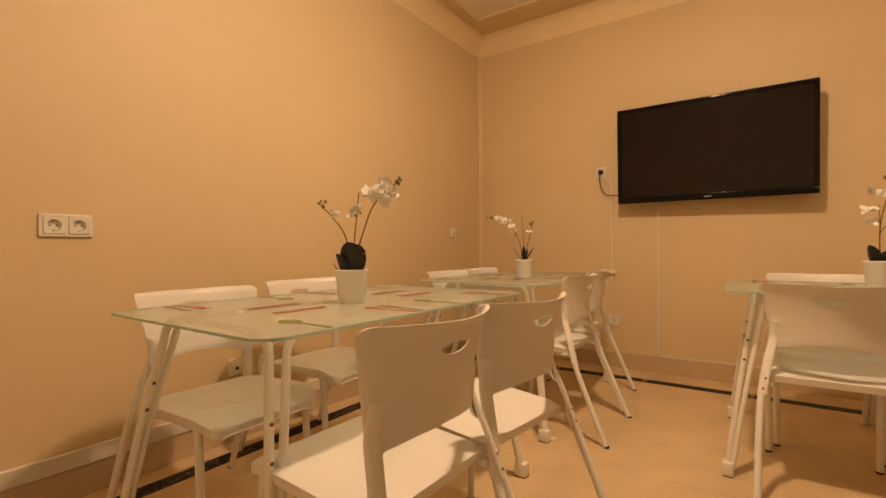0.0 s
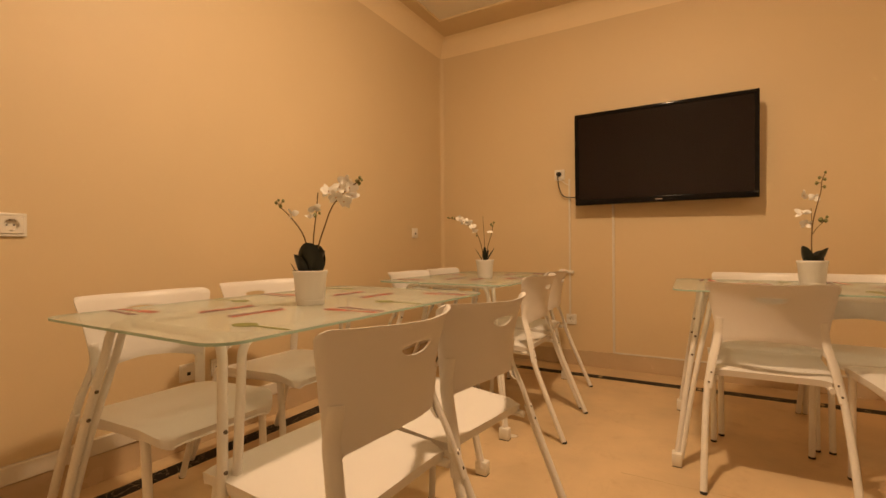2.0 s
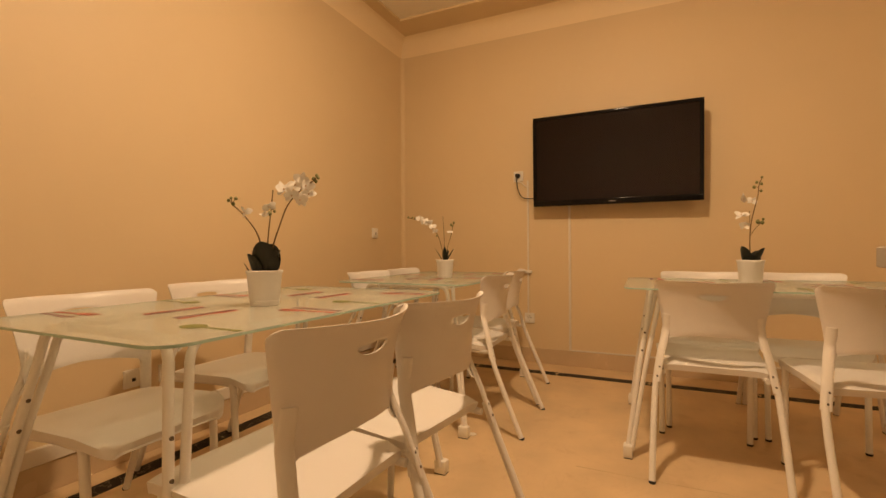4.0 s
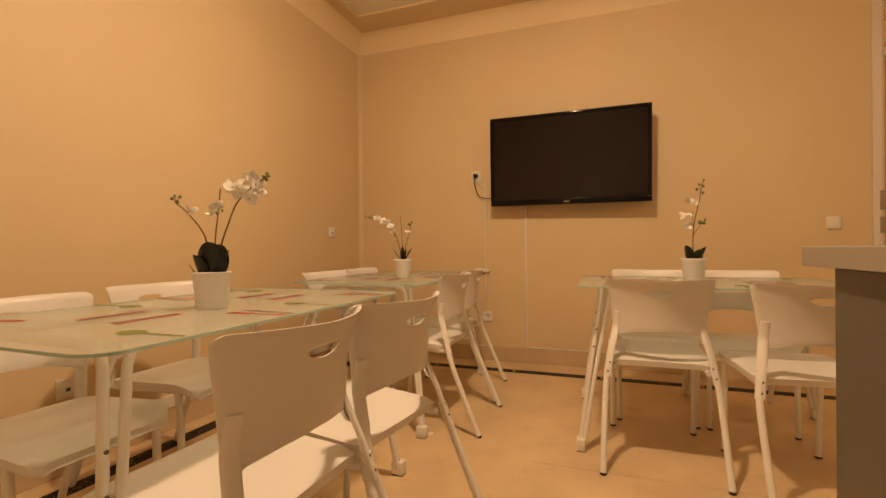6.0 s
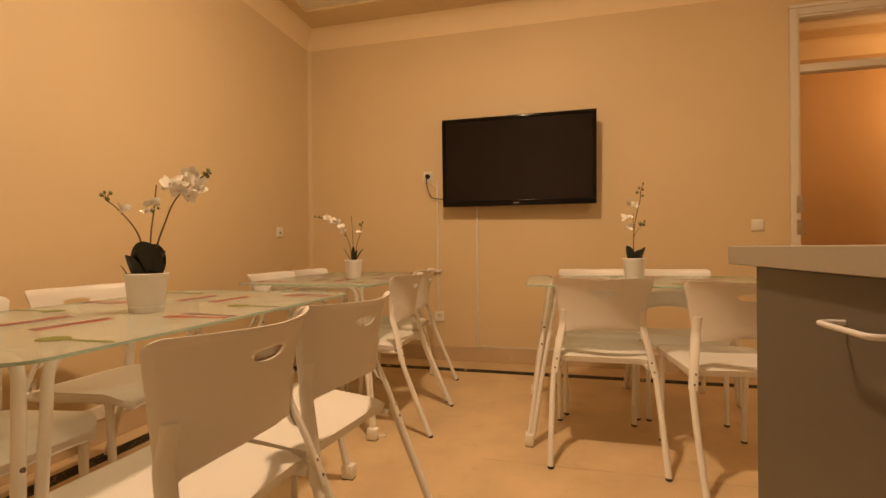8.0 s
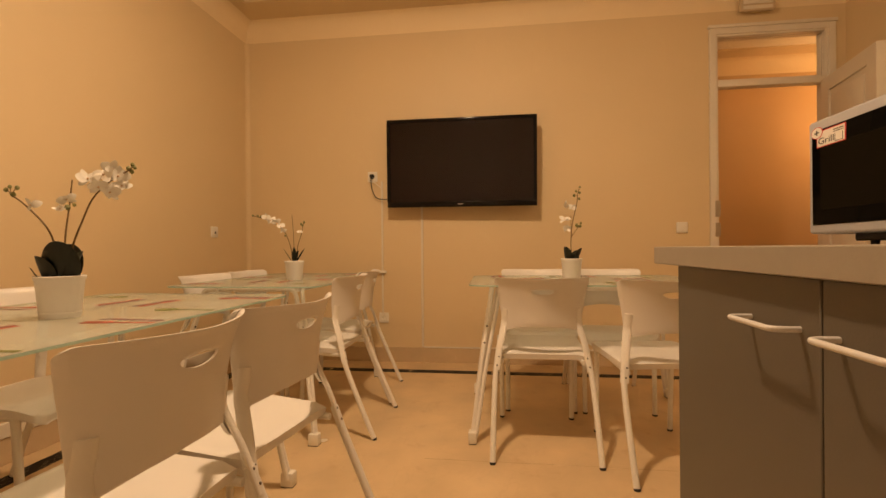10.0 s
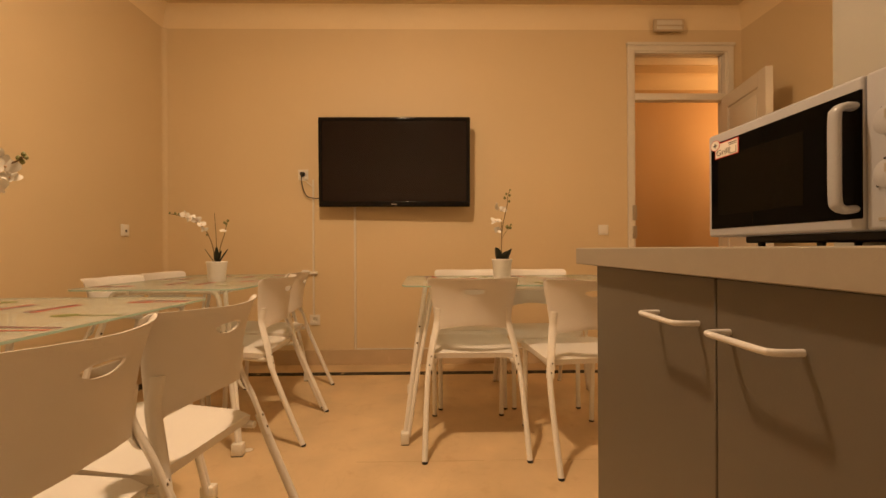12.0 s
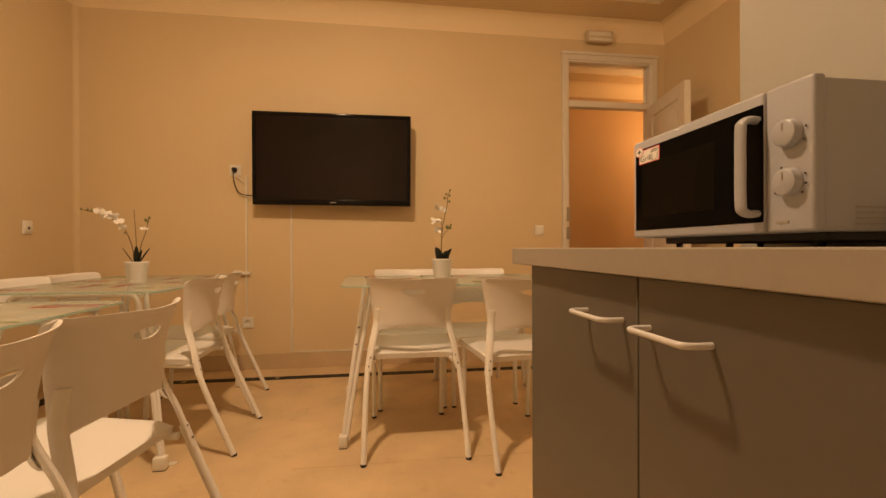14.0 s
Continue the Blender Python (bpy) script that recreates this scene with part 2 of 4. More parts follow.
def plate(bm, outline, z0, z1, bevel=0.0):
    """A flat plate with an outline (x, y) between two heights."""
    low = [bm.verts.new((p[0], p[1], z0)) for p in outline]
    top = [bm.verts.new((p[0], p[1], z1)) for p in outline]
    bm.faces.new(low)
    bm.faces.new(top)
    n = len(outline)
    for i in range(n):
        bm.faces.new((low[i], low[(i + 1) % n], top[(i + 1) % n], top[i]))
    if bevel:
        edges = [e for e in bm.edges if all(v in top for v in e.verts)]
        bmesh.ops.bevel(bm, geom=edges, offset=bevel, segments=2, profile=0.5, affect="EDGES")
    return bm


# ---------------------------------------------------------------- the room
# The corner of the left wall (x = 0) and the television wall (y = 0); the camera stands at y = -3.5.
H = 2.765
R_X = 4.50
BACK = -4.35
HALL = 1.35
D0, D1 = 3.650, 4.362          # the doorway's clear opening
CAS0, CAS1 = 3.590, 4.425      # its casing
CASTOP = 2.485
HOLE_TOP = 2.412

structure("floor", boxes(((-0.3, BACK - 0.2, -0.15), (R_X + 1.2, HALL + 0.2, 0.0))), M_FLOOR, "polished beige marble floor")
structure("wall_west", boxes(((-0.2, BACK - 0.2, 0), (0, 0.0, H + 0.2))), M_WALL, "warm beige painted wall")
structure("wall_north", boxes(((-0.2, 0.0, 0), (CAS0 + 0.03, 0.09, H + 0.2)), ((CAS0 + 0.03, 0.0, HOLE_TOP + 0.03), (CAS1 - 0.03, 0.09, H + 0.2)),
                              ((CAS1 - 0.03, 0.0, 0), (R_X + 0.2, 0.09, H + 0.2))), M_WALL, "warm beige painted wall with a doorway")
structure("wall_east", boxes(((R_X, BACK - 0.2, 0), (R_X + 0.2, 0.0, H + 0.2))), M_WALL, "warm beige painted wall")
# Unseen wall behind the camera, set close as a reflector.
structure("wall_south_bounce", boxes(((-0.2, BACK - 0.2, 0), (R_X + 0.2, BACK, H + 0.2))), M_BOUNCE_WALL, "unseen pale wall bouncing light back into the room")
PX, PY = 3.13, -2.36
structure("wall_kitchen", boxes(((PX, BACK, 0), (PX + 0.14, PY, H + 0.2), 0.004, 1)), M_DIMMED_WALL, "white partition wall behind the worktop, its colour dimmed to grey")
structure("ceiling", boxes(((-0.2, BACK - 0.2, H), (R_X + 0.2, 0.02, H + 0.2))), M_CEIL, "off-white painted ceiling")
# hall behind the doorway
structure("wall_hall_north", boxes(((2.4, HALL, 0), (5.8, HALL + 0.15, H + 0.2))), M_HALL, "ochre painted hall wall")
structure("wall_hall_west", boxes(((2.3, 0.09, 0), (2.4, HALL + 0.15, H + 0.2))), M_HALL, "ochre painted hall wall")
structure("wall_hall_east", boxes(((5.7, 0.09, 0), (5.8, HALL + 0.15, H + 0.2))), M_HALL, "ochre painted hall wall")
structure("ceiling_hall", boxes(((2.3, 0.09, H), (5.8, HALL + 0.15, H + 0.2))), M_CEIL, "off-white hall ceiling")


def moulding(name, a, b, inward, prof, mat, label):
    """A moulding along the wall from a to b; prof: how far it reaches in, its height below the ceiling, and the mitres of both ends."""
    a, b, n = Vector(a), Vector(b), Vector(inward)
    d = (b - a).normalized()
    bm = bmesh.new()
    ends = [[bm.verts.new(a + n * u + d * k0 + Vector((0, 0, H + z))) for u, z, k0, k1 in prof],
            [bm.verts.new(b + n * u - d * k1 + Vector((0, 0, H + z))) for u, z, k0, k1 in prof]]
    for i in range(len(prof)):
        k = (i + 1) % len(prof)
        bm.faces.new((ends[0][i], ends[0][k], ends[1][k], ends[1][i]))
    bm.faces.new(ends[0])
    bm.faces.new(ends[1])
    return structure(name, bm, mat, label, smooth=35)


def cornice(side, a, b, inward, depth, m0, m1):
    """A cove coloured paler for the light it catches, and a flat beige band on the ceiling; depth: how far the band
    reaches; m0, m1: the depths of its neighbours at both ends.
    """
    cove = [(0.090 * (1 - math.cos(radians(w))), -0.168 + 0.146 * math.sin(radians(w))) for w in range(0, 85, 6)] + [(0.086, -0.0195), (0.080, -0.003), (0.0, -0.003)]
    moulding("cornice_" + side, a, b, inward, [(u, z, u, u) for u, z in cove], M_CORNICE_LIT, "plaster cove cornice")
    band = [(u, z, m0 - depth + u, m1 - depth + u) for u, z in ((depth - 0.006, -0.0165), (depth - 0.002, -0.0145), (depth, -0.010), (depth, 0.0))]
    moulding("trim_ceiling_band_" + side, a, b, inward, [(0.070, -0.0175, 0.070, 0.070)] + band + [(0.070, 0.0, 0.070, 0.070)], M_WALL, "flat beige band round the ceiling")


cornice("north", (0, 0, 0), (R_X, 0, 0), (0, -1, 0), 0.335, 0.185, 0.26)
cornice("west", (0, BACK, 0), (0, 0, 0), (1, 0, 0), 0.185, 0.335, 0.335)
cornice("east", (R_X, BACK, 0), (R_X, 0, 0), (-1, 0, 0), 0.26, 0.335, 0.335)
cornice("hall", (2.4, HALL, 0), (5.7, HALL, 0), (0, -1, 0), 0.26, 0.26, 0.26)

# the rounded plaster corner between the two walls
bm = bmesh.new()
CR = 0.038
arc = [(CR - (CR + 0.0008) * math.cos(radians(a)), -CR + (CR + 0.0008) * math.sin(radians(a))) for a in range(0, 91, 6)] + [(-0.01, 0.01)]
plate(bm, arc, 0.178, 2.60)
structure("trim_corner", bm, M_WALL, "rounded plaster corner painted warm beige", smooth=35)

# skirting and the black inlay
structure("baseboard_north", boxes(((0.012, -0.012, 0), (CAS0, 0.0, 0.112), 0.002, 1)), M_BASE, "beige stone skirting")
structure("baseboard_north_end", boxes(((CAS1, -0.012, 0), (R_X - 0.012, 0.0, 0.112), 0.002, 1)), M_BASE, "beige stone skirting")
structure("baseboard_west", boxes(((0, BACK, 0), (0.012, 0.0, 0.112), 0.002, 1)), M_BASE, "beige stone skirting")
structure("baseboard_east", boxes(((R_X - 0.012, BACK, 0), (R_X, 0.0, 0.112), 0.002, 1)), M_BASE, "beige stone skirting")


def inlay(name, pieces):
    ob = structure(name, boxes(*pieces), M_STRIPE, "black marble inlay strip in the floor with pale veins")
    return ob


inlay("trim_inlay_north", [((x, -0.312, -0.01), (min(x + 0.598, 4.30), -0.234, 0.0012)) for x in [0.215 + 0.6 * i for i in range(7)]])
inlay("trim_inlay_west", [((0.118, y, -0.01), (0.200, y + 0.598, 0.0012)) for y in [-0.83 - 0.6 * i for i in range(7)]])
bm = bmesh.new()
for i in range(6):
    box(bm, (0.803 + 0.6 * i, -0.285, -0.01), (0.826 + 0.6 * i, -0.250, 0.0020))
structure("trim_inlay_squares", bm, M_BASE, "small beige marble squares set in the black inlay")

# a worn joint between two rows of slabs
structure("trim_floor_joint", boxes(*[((x, -1.634 + 0.002 * math.sin(9 * x), -0.004), (x + 0.152, -1.6312 + 0.002 * math.sin(9 * x), 0.0007)) for x in [1.75 + 0.155 * i for i in range(9)]]), M_BASE, "worn joint between the marble slabs")

# round cap in the floor
bm = bmesh.new()
lathe(bm, [(0, 0.0022), (0.016, 0.0020), (0.019, 0.0012), (0.021, 0.0002), (0.021, -0.004)], 24, at=(1.248, -1.503, 0))
cap = thing("floor_cap", "small round beige cap set in the marble floor", "floor cap")
part("lid", bm, M_TRIM, cap)
bm = bmesh.new()
lathe(bm, [(0.0205, 0.0012), (0.0240, 0.0012), (0.025, -0.002)], 24, at=(1.248, -1.503, 0))
part("rim", bm, M_BASE, cap, "dark worn rim")

# cable trunking
structure("trim_trunking_west", boxes(((0.0, BACK, 0.114), (0.020, -0.02, 0.176), 0.003, 1)), M_TRIM, "white cable trunking along the skirting")
bm = boxes(((1.136, -0.011, 0.385), (1.150, 0.0, 1.43), 0.002, 1))
tagged(new("cable_duct", finish("cable_duct", bm, M_TRIM)), "thin white cable duct running down the wall", "cable duct")
bm = boxes(((1.455, -0.012, 0.116), (1.472, 0.0, 1.30), 0.002, 1), ((1.472, -0.010, 0.113), (CAS0 - 0.002, 0.0, 0.124), 0.002, 1))
tagged(new("cable_duct", finish("cable_duct", bm, M_TRIM)), "thin white cable duct from the television to the skirting", "cable duct")

# ---------------------------------------------------------------- doorway
door = structure("door_1", boxes(((CAS0, -0.022, 0), (D0 - 0.012, 0.0, CASTOP), 0.004), ((D1 + 0.016, -0.022, 0), (CAS1, 0.0, CASTOP), 0.004),
                                 ((CAS0 + 0.003, -0.020, 2.425), (CAS1 - 0.003, 0.0, CASTOP - 0.002), 0.004)), M_TRIM, "white painted door frame with a glazed transom")
part("head_moulding", boxes(((CAS0 - 0.008, -0.034, CASTOP - 0.018), (CAS1 + 0.008, -0.001, CASTOP + 0.006), 0.005)), M_TRIM, door)
part("jamb", boxes(((D0 - 0.020, -0.012, 0), (D0, 0.085, HOLE_TOP + 0.02), 0.003)), M_TRIM, door)
part("jamb", boxes(((D1, -0.012, 0), (D1 + 0.028, 0.085, HOLE_TOP + 0.02), 0.003)), M_TRIM, door)
part("head_jamb", boxes(((D0, -0.010, HOLE_TOP), (D1, 0.085, HOLE_TOP + 0.02), 0.002)), M_TRIM, door)
part("transom_bar", boxes(((D0, -0.014, 2.045), (D1, 0.060, 2.097), 0.004)), M_TRIM, door)
for z0, z1 in ((1.105, 1.222), (0.962, 1.062)):
    part("strike_plate", boxes(((D0 - 0.030, -0.0265, z0), (D0 + 0.003, -0.0215, z1), 0.0015, 1), ((D0 - 0.012, -0.0285, z0 + 0.02), (D0 + 0.005, -0.0262, z1 - 0.03), 0.001, 1)), M_METAL, door, "worn steel strike plate")
glass = bpy.data.materials.new("clear_glass")
glass.use_nodes = True
g = glass.node_tree.nodes["Principled BSDF"]
g.inputs["Base Color"].default_value, g.inputs["Roughness"].default_value = (0.95, 0.96, 0.93, 1), 0.02
g.inputs["Transmission Weight"].default_value, g.inputs["IOR"].default_value = 1.0, 1.45
pane = part("pane", boxes(((D0 + 0.001, 0.028, 2.098), (D1 - 0.001, 0.033, HOLE_TOP - 0.001))), glass, door, "clear transom pane", smooth=0)
pane.visible_shadow = False

# the leaf stands open into the room
leaf = tagged(new("door_2"), "white panelled wooden door leaf standing open", "door", "", "structure")
leaf.matrix_world = pose(D1 + 0.010, -0.026, 0, 0, 0, -10.5)
LW, LT = 0.645, 0.045
leaf_body = bmesh.new()
for lo, hi in (((-LT, -LW, 0.01), (0, -LW + 0.10, 2.055)), ((-LT, -0.10, 0.01), (0, 0, 2.055)), ((-LT, -LW + 0.10, 1.955), (0, -0.10, 2.055)),
               ((-LT, -LW + 0.10, 1.02), (0, -0.10, 1.14)), ((-LT, -LW + 0.10, 0.01), (0, -0.10, 0.19)), ((-LT + 0.012, -LW + 0.09, 0.1), (-0.012, -0.09, 2.0))):
    box(leaf_body, lo, hi, 0.002, 1)
part("leaf_frame", leaf_body, M_TRIM, leaf)
for z0, z1 in ((0.23, 0.98), (1.18, 1.915)):
    bm = bmesh.new()
    for x0, x1 in ((-LT + 0.004, -LT + 0.014), (-0.014, -0.004)):
        box(bm, (x0, -LW + 0.135, z0), (x1, -0.135, z1), 0.004, 2)
    part("raised_panel", bm, M_TRIM, leaf)
bm = bmesh.new()
tube(bm, smooth_path([(-LT - 0.001, -LW + 0.055, 1.05), (-LT - 0.045, -LW + 0.055, 1.05), (-LT - 0.052, -LW + 0.075, 1.05), (-LT - 0.052, -LW + 0.16, 1.05)], 4), 0.008)
part("door_handle", bm, M_METAL, leaf, "steel lever handle")

# emergency lamp over the doorway
em = thing("emergency_light", "beige rectangular emergency light box above the doorway", "light fitting", pose(3.895, 0, 2.606))
part("housing", boxes(((-0.116, -0.066, -0.046), (0.116, -0.036, 0.048), 0.008, 3)), M_LAMPCOV, em)
part("diffuser", boxes(((-0.098, -0.072, -0.002), (0.098, -0.065, 0.034), 0.003, 2)), M_TRIM, em, "ribbed pale diffuser")
part("mount", boxes(((-0.06, -0.037, -0.03), (0.06, 0.0, 0.03))), M_LAMPCOV, em)
part("lower_band", boxes(((-0.098, -0.069, -0.036), (0.098, -0.065, -0.012), 0.002, 1)), M_TRIM, em)


# ---------------------------------------------------------------- sockets and switches
def recessed_plate(bm, w, h, d):
    box(bm, (-w / 2, -d, -h / 2), (w / 2, 0, h / 2), 0.004, 3)


def wall_socket(m, gangs, label, kind="power"):
    """A wall plate with its inserts, facing -y before m turns it."""
    w = 0.078 * gangs
    ob = thing("wall_socket" if kind != "switch" else "light_switch", label, "socket" if kind != "switch" else "switch", m)
    bm = bmesh.new()
    if kind == "power":
        # a frame with an opening for each insert
        for z0, z1 in ((-0.040, -0.0303), (0.0303, 0.040)):
            box(bm, (-w / 2, -0.010, z0), (w / 2, 0, z1), 0.003, 2)
        edges = [-w / 2] + [(i - (gangs - 1) / 2) * 0.072 + s * 0.0303 for i in range(gangs) for s in (-1, 1)] + [w / 2]
        for a, c in zip(edges[::2], edges[1::2]):
            box(bm, (a + (0.0004 if a == -w / 2 else 0), -0.0098, -0.031), (c - (0.0004 if c == w / 2 else 0), 0, 0.031), 0.0015, 1)
    else:
        recessed_plate(bm, w, 0.080, 0.010)
    part("cover_plate", bm, M_SOCKET, ob)
    for i in range(gangs):
        cx = (i - (gangs - 1) / 2) * 0.072
        if kind == "power":
            bm = bmesh.new()
            rings = []
            for scale, y in ((0, -0.0135), (0.965, -0.0135), (1.0, -0.0118), (1.0, -0.001)):
                ring = []
                for k in range(32):
                    ca, sa = math.cos(k * math.pi / 16), math.sin(k * math.pi / 16)
                    r = 0.0205 if not scale else 0.030 * scale / max(abs(ca), abs(sa))
                    ring.append(bm.verts.new((cx + r * ca, y, r * sa)))
                rings.append(ring)
            for p, q in zip(rings, rings[1:]):
                for k in range(32):
                    bm.faces.new((p[k], p[(k + 1) % 32], q[(k + 1) % 32], q[k]))
            insert = part("insert", bm, M_SOCKET, ob)
            turn = Matrix.Translation((cx, -0.0135, 0)) @ Matrix.Rotation(radians(90), 4, "X")
            bm = bmesh.new()
            lathe(bm, [(0.0, -0.0122), (0.0190, -0.0122), (0.0198, -0.0115), (0.0206, 0.0003)], 28, m=turn)
            part("well", bm, M_SOCKET, insert, "recessed round socket well")
            for s in (-1, 1):
                bm = bmesh.new()
                lathe(bm, [(0.0, 0.0004), (0.0030, 0.0004), (0.0030, -0.001)], 12, m=turn @ Matrix.Translation((s * 0.0095, 0, -0.0122)))
                part("pin_hole", bm, M_INK, insert)
            for z in (0.014, -0.022):
                part("earth_clip", boxes(((cx - 0.003, -0.0125, z), (cx + 0.003, -0.002, z + 0.005))), M_METAL, insert)
        elif kind == "data":
            part("insert", boxes(((cx - 0.030, -0.0130, -0.030), (cx + 0.030, -0.0095, 0.030), 0.002, 2)), M_SOCKET, ob)
            part("port", boxes(((cx - 0.008, -0.0140, -0.012), (cx + 0.008, -0.0128, 0.002))), M_INK, ob)
        else:
            bm = boxes(((cx - 0.031, -0.0150, -0.032), (cx + 0.031, -0.0095, 0.032), 0.003, 2))
            part("rocker", bm, M_SOCKET, ob)
    return ob


WEST = Matrix.Rotation(radians(90), 4, "Z")
wall_socket(Matrix.Translation((0, -2.976, 0.986)) @ WEST, 2, "white double power socket on the beige wall")
wall_socket(Matrix.Translation((0, -2.334, 0.342)) @ WEST, 1, "white aerial socket low on the beige wall", "data")
wall_socket(Matrix.Translation((0, -2.182, 0.335)) @ WEST, 1, "white power socket low on the beige wall")
wall_socket(Matrix.Translation((0, -0.452, 1.026)) @ WEST, 1, "small white aerial socket on the beige wall", "data")
wall_socket(pose(1.068, 0, 1.468), 1, "white power socket beside the television")
wall_socket(pose(1.152, 0, 0.347), 1, "white power socket low behind the chairs")
wall_socket(pose(3.398, 0, 1.032), 1, "white light switch beside the doorway", "switch")
bm = boxes(((1.085, -0.030, 0.700), (1.175, 0.0, 0.722), 0.005, 2))
tagged(new("cable_clip_box", finish("cable_clip_box", bm, M_SOCKET)), "small white cable joint box on the wall", "cable box")

# ---------------------------------------------------------------- television
TVW, TVH, TVD = 1.128, 0.664, 0.055
tv = thing("television", "large flat black television hung on the beige wall", "television", pose(1.783, -0.090, 1.540, 2.0, 0.3, -1.2))
bm = bmesh.new()
box(bm, (-TVW / 2, -TVD, -TVH / 2), (TVW / 2, 0, TVH / 2), 0.0025, 2)
part("casing", bm, M_BLACK, tv)
b = 0.026
part("screen", boxes(((-TVW / 2 + b, -TVD - 0.0015, -TVH / 2 + 0.040), (TVW / 2 - b, -TVD + 0.004, TVH / 2 - b))), M_SCREEN, tv, "dark reflecting glass screen", smooth=0)
bz = part("bezel", boxes(((-TVW / 2 + 0.002, -TVD - 0.006, TVH / 2 - b), (TVW / 2 - 0.002, -TVD + 0.004, TVH / 2 - 0.001), 0.0025), ((-TVW / 2 + 0.002, -TVD - 0.006, -TVH / 2 + 0.001), (TVW / 2 - 0.002, -TVD + 0.004, -TVH / 2 + 0.040), 0.0025),
                         ((-TVW / 2 + 0.001, -TVD - 0.006, -TVH / 2 + 0.040), (-TVW / 2 + b, -TVD + 0.004, TVH / 2 - b)), ((TVW / 2 - b, -TVD - 0.006, -TVH / 2 + 0.040), (TVW / 2 - 0.001, -TVD + 0.004, TVH / 2 - b))), M_BLACK, tv, "glossy black bezel")
part("badge", boxes(((-0.022, -TVD - 0.0075, -TVH / 2 + 0.016), (0.022, -TVD - 0.0055, -TVH / 2 + 0.022))), M_METAL, bz, "small silver maker's badge")
part("back_cover", boxes(((-0.36, 0.0, -0.24), (0.36, 0.022, 0.20), 0.012, 2)), M_BLACK, tv)
part("wall_bracket", boxes(((-0.22, 0.022, -0.12), (0.22, 0.072, -0.08)), ((-0.22, 0.022, 0.08), (0.22, 0.066, 0.12)), ((-0.20, 0.02, -0.16), (-0.16, 0.07, 0.16)), ((0.16, 0.02, -0.16), (0.20, 0.07, 0.16))), M_RIVET, tv)

plug = thing("power_plug", "black plug and cable of the television", "plug", pose(1.066, -0.014, 1.470))
bm = bmesh.new()
lathe(bm, [(0.0, 0.034), (0.010, 0.034), (0.015, 0.028), (0.018, 0.004), (0.018, 0.0), (0, 0)], 20, m=Matrix.Rotation(radians(90), 4, "X"))
part("plug_body", bm, M_RUBBER, plug)
bm = bmesh.new()
tube(bm, smooth_path([(0, -0.028, 0.0), (0.0, -0.036, -0.03), (0.004, -0.020, -0.10), (0.03, -0.012, -0.165), (0.08, -0.014, -0.185), (0.16, -0.05, -0.185), (0.26, -0.07, -0.13)], 6), 0.0035, 8)
part("cord", bm, M_RUBBER, plug)
bm = bmesh.new()
tube(bm, smooth_path([(-0.02, -0.004, -0.045), (0.02, -0.006, -0.050), (0.05, -0.006, -0.075), (0.072, -0.006, -0.09)], 5), 0.003, 8)
part("thin_cord", bm, M_SOCKET, plug)


# ---------------------------------------------------------------- chairs
def back_curve(x, z):
    """How far forward the backrest lies: bowed across, leaning back, its top edge rolled over."""
    return -0.078 * (1 - (x / 0.206) ** 2) + 0.060 - 0.9 * (z - 0.55) ** 2 - 0.030 * (z - 0.40) - 0.008 * max(0.0, (z - 0.738) / 0.022) ** 2


def back_panel():
    """The curved plastic backrest with its grip hole; x across, z up, concave towards +y."""
    out = rounded_outline([(-0.171, 0.517), (-0.09, 0.537), (0, 0.544), (0.09, 0.537), (0.171, 0.517), (0.181, 0.600), (0.192, 0.665), (0.214, 0.759), (0.10, 0.757), (0, 0.754), (-0.10, 0.757), (-0.214, 0.759), (-0.192, 0.665), (-0.181, 0.600)],
                          [0.003, 0.3, 0.3, 0.3, 0.003, 0.3, 0.3, 0.016, 0.3, 0.3, 0.3, 0.016, 0.3, 0.3], 6)
    out = resample(out, 0.0075)
    hz, ax, az = 0.702, 0.050, 0.018
    rings = 13
    bm = bmesh.new()
    sheets = []
    for off in (0.0050, -0.0050):
        grid = []
        for k in range(rings):
            t = k / (rings - 1)
            row = []
            for p in out:
                an = math.atan2((p[1] - hz) / 0.09, p[0] / 0.19)
                e = Vector((ax * math.cos(an), hz + (az * math.sin(an) if math.sin(an) < 0 else 0.45 * az * math.sin(an))))
                q = e.lerp(Vector((p[0], p[1])), t)
                w = off * (0.55 if k in (0, rings - 1) else 1)
                row.append(bm.verts.new((q.x, back_curve(q.x, q.y) + w, q.y)))
            grid.append(row)
        sheets.append(grid)
    n = len(out)
    for grid in sheets:
        for a, c in zip(grid, grid[1:]):
            for i in range(n):
                bm.faces.new((a[i], a[(i + 1) % n], c[(i + 1) % n], c[i]))
    for k in (0, rings - 1):
        for i in range(n):
            bm.faces.new((sheets[0][k][i], sheets[0][k][(i + 1) % n], sheets[1][k][(i + 1) % n], sheets[1][k][i]))
    return bm


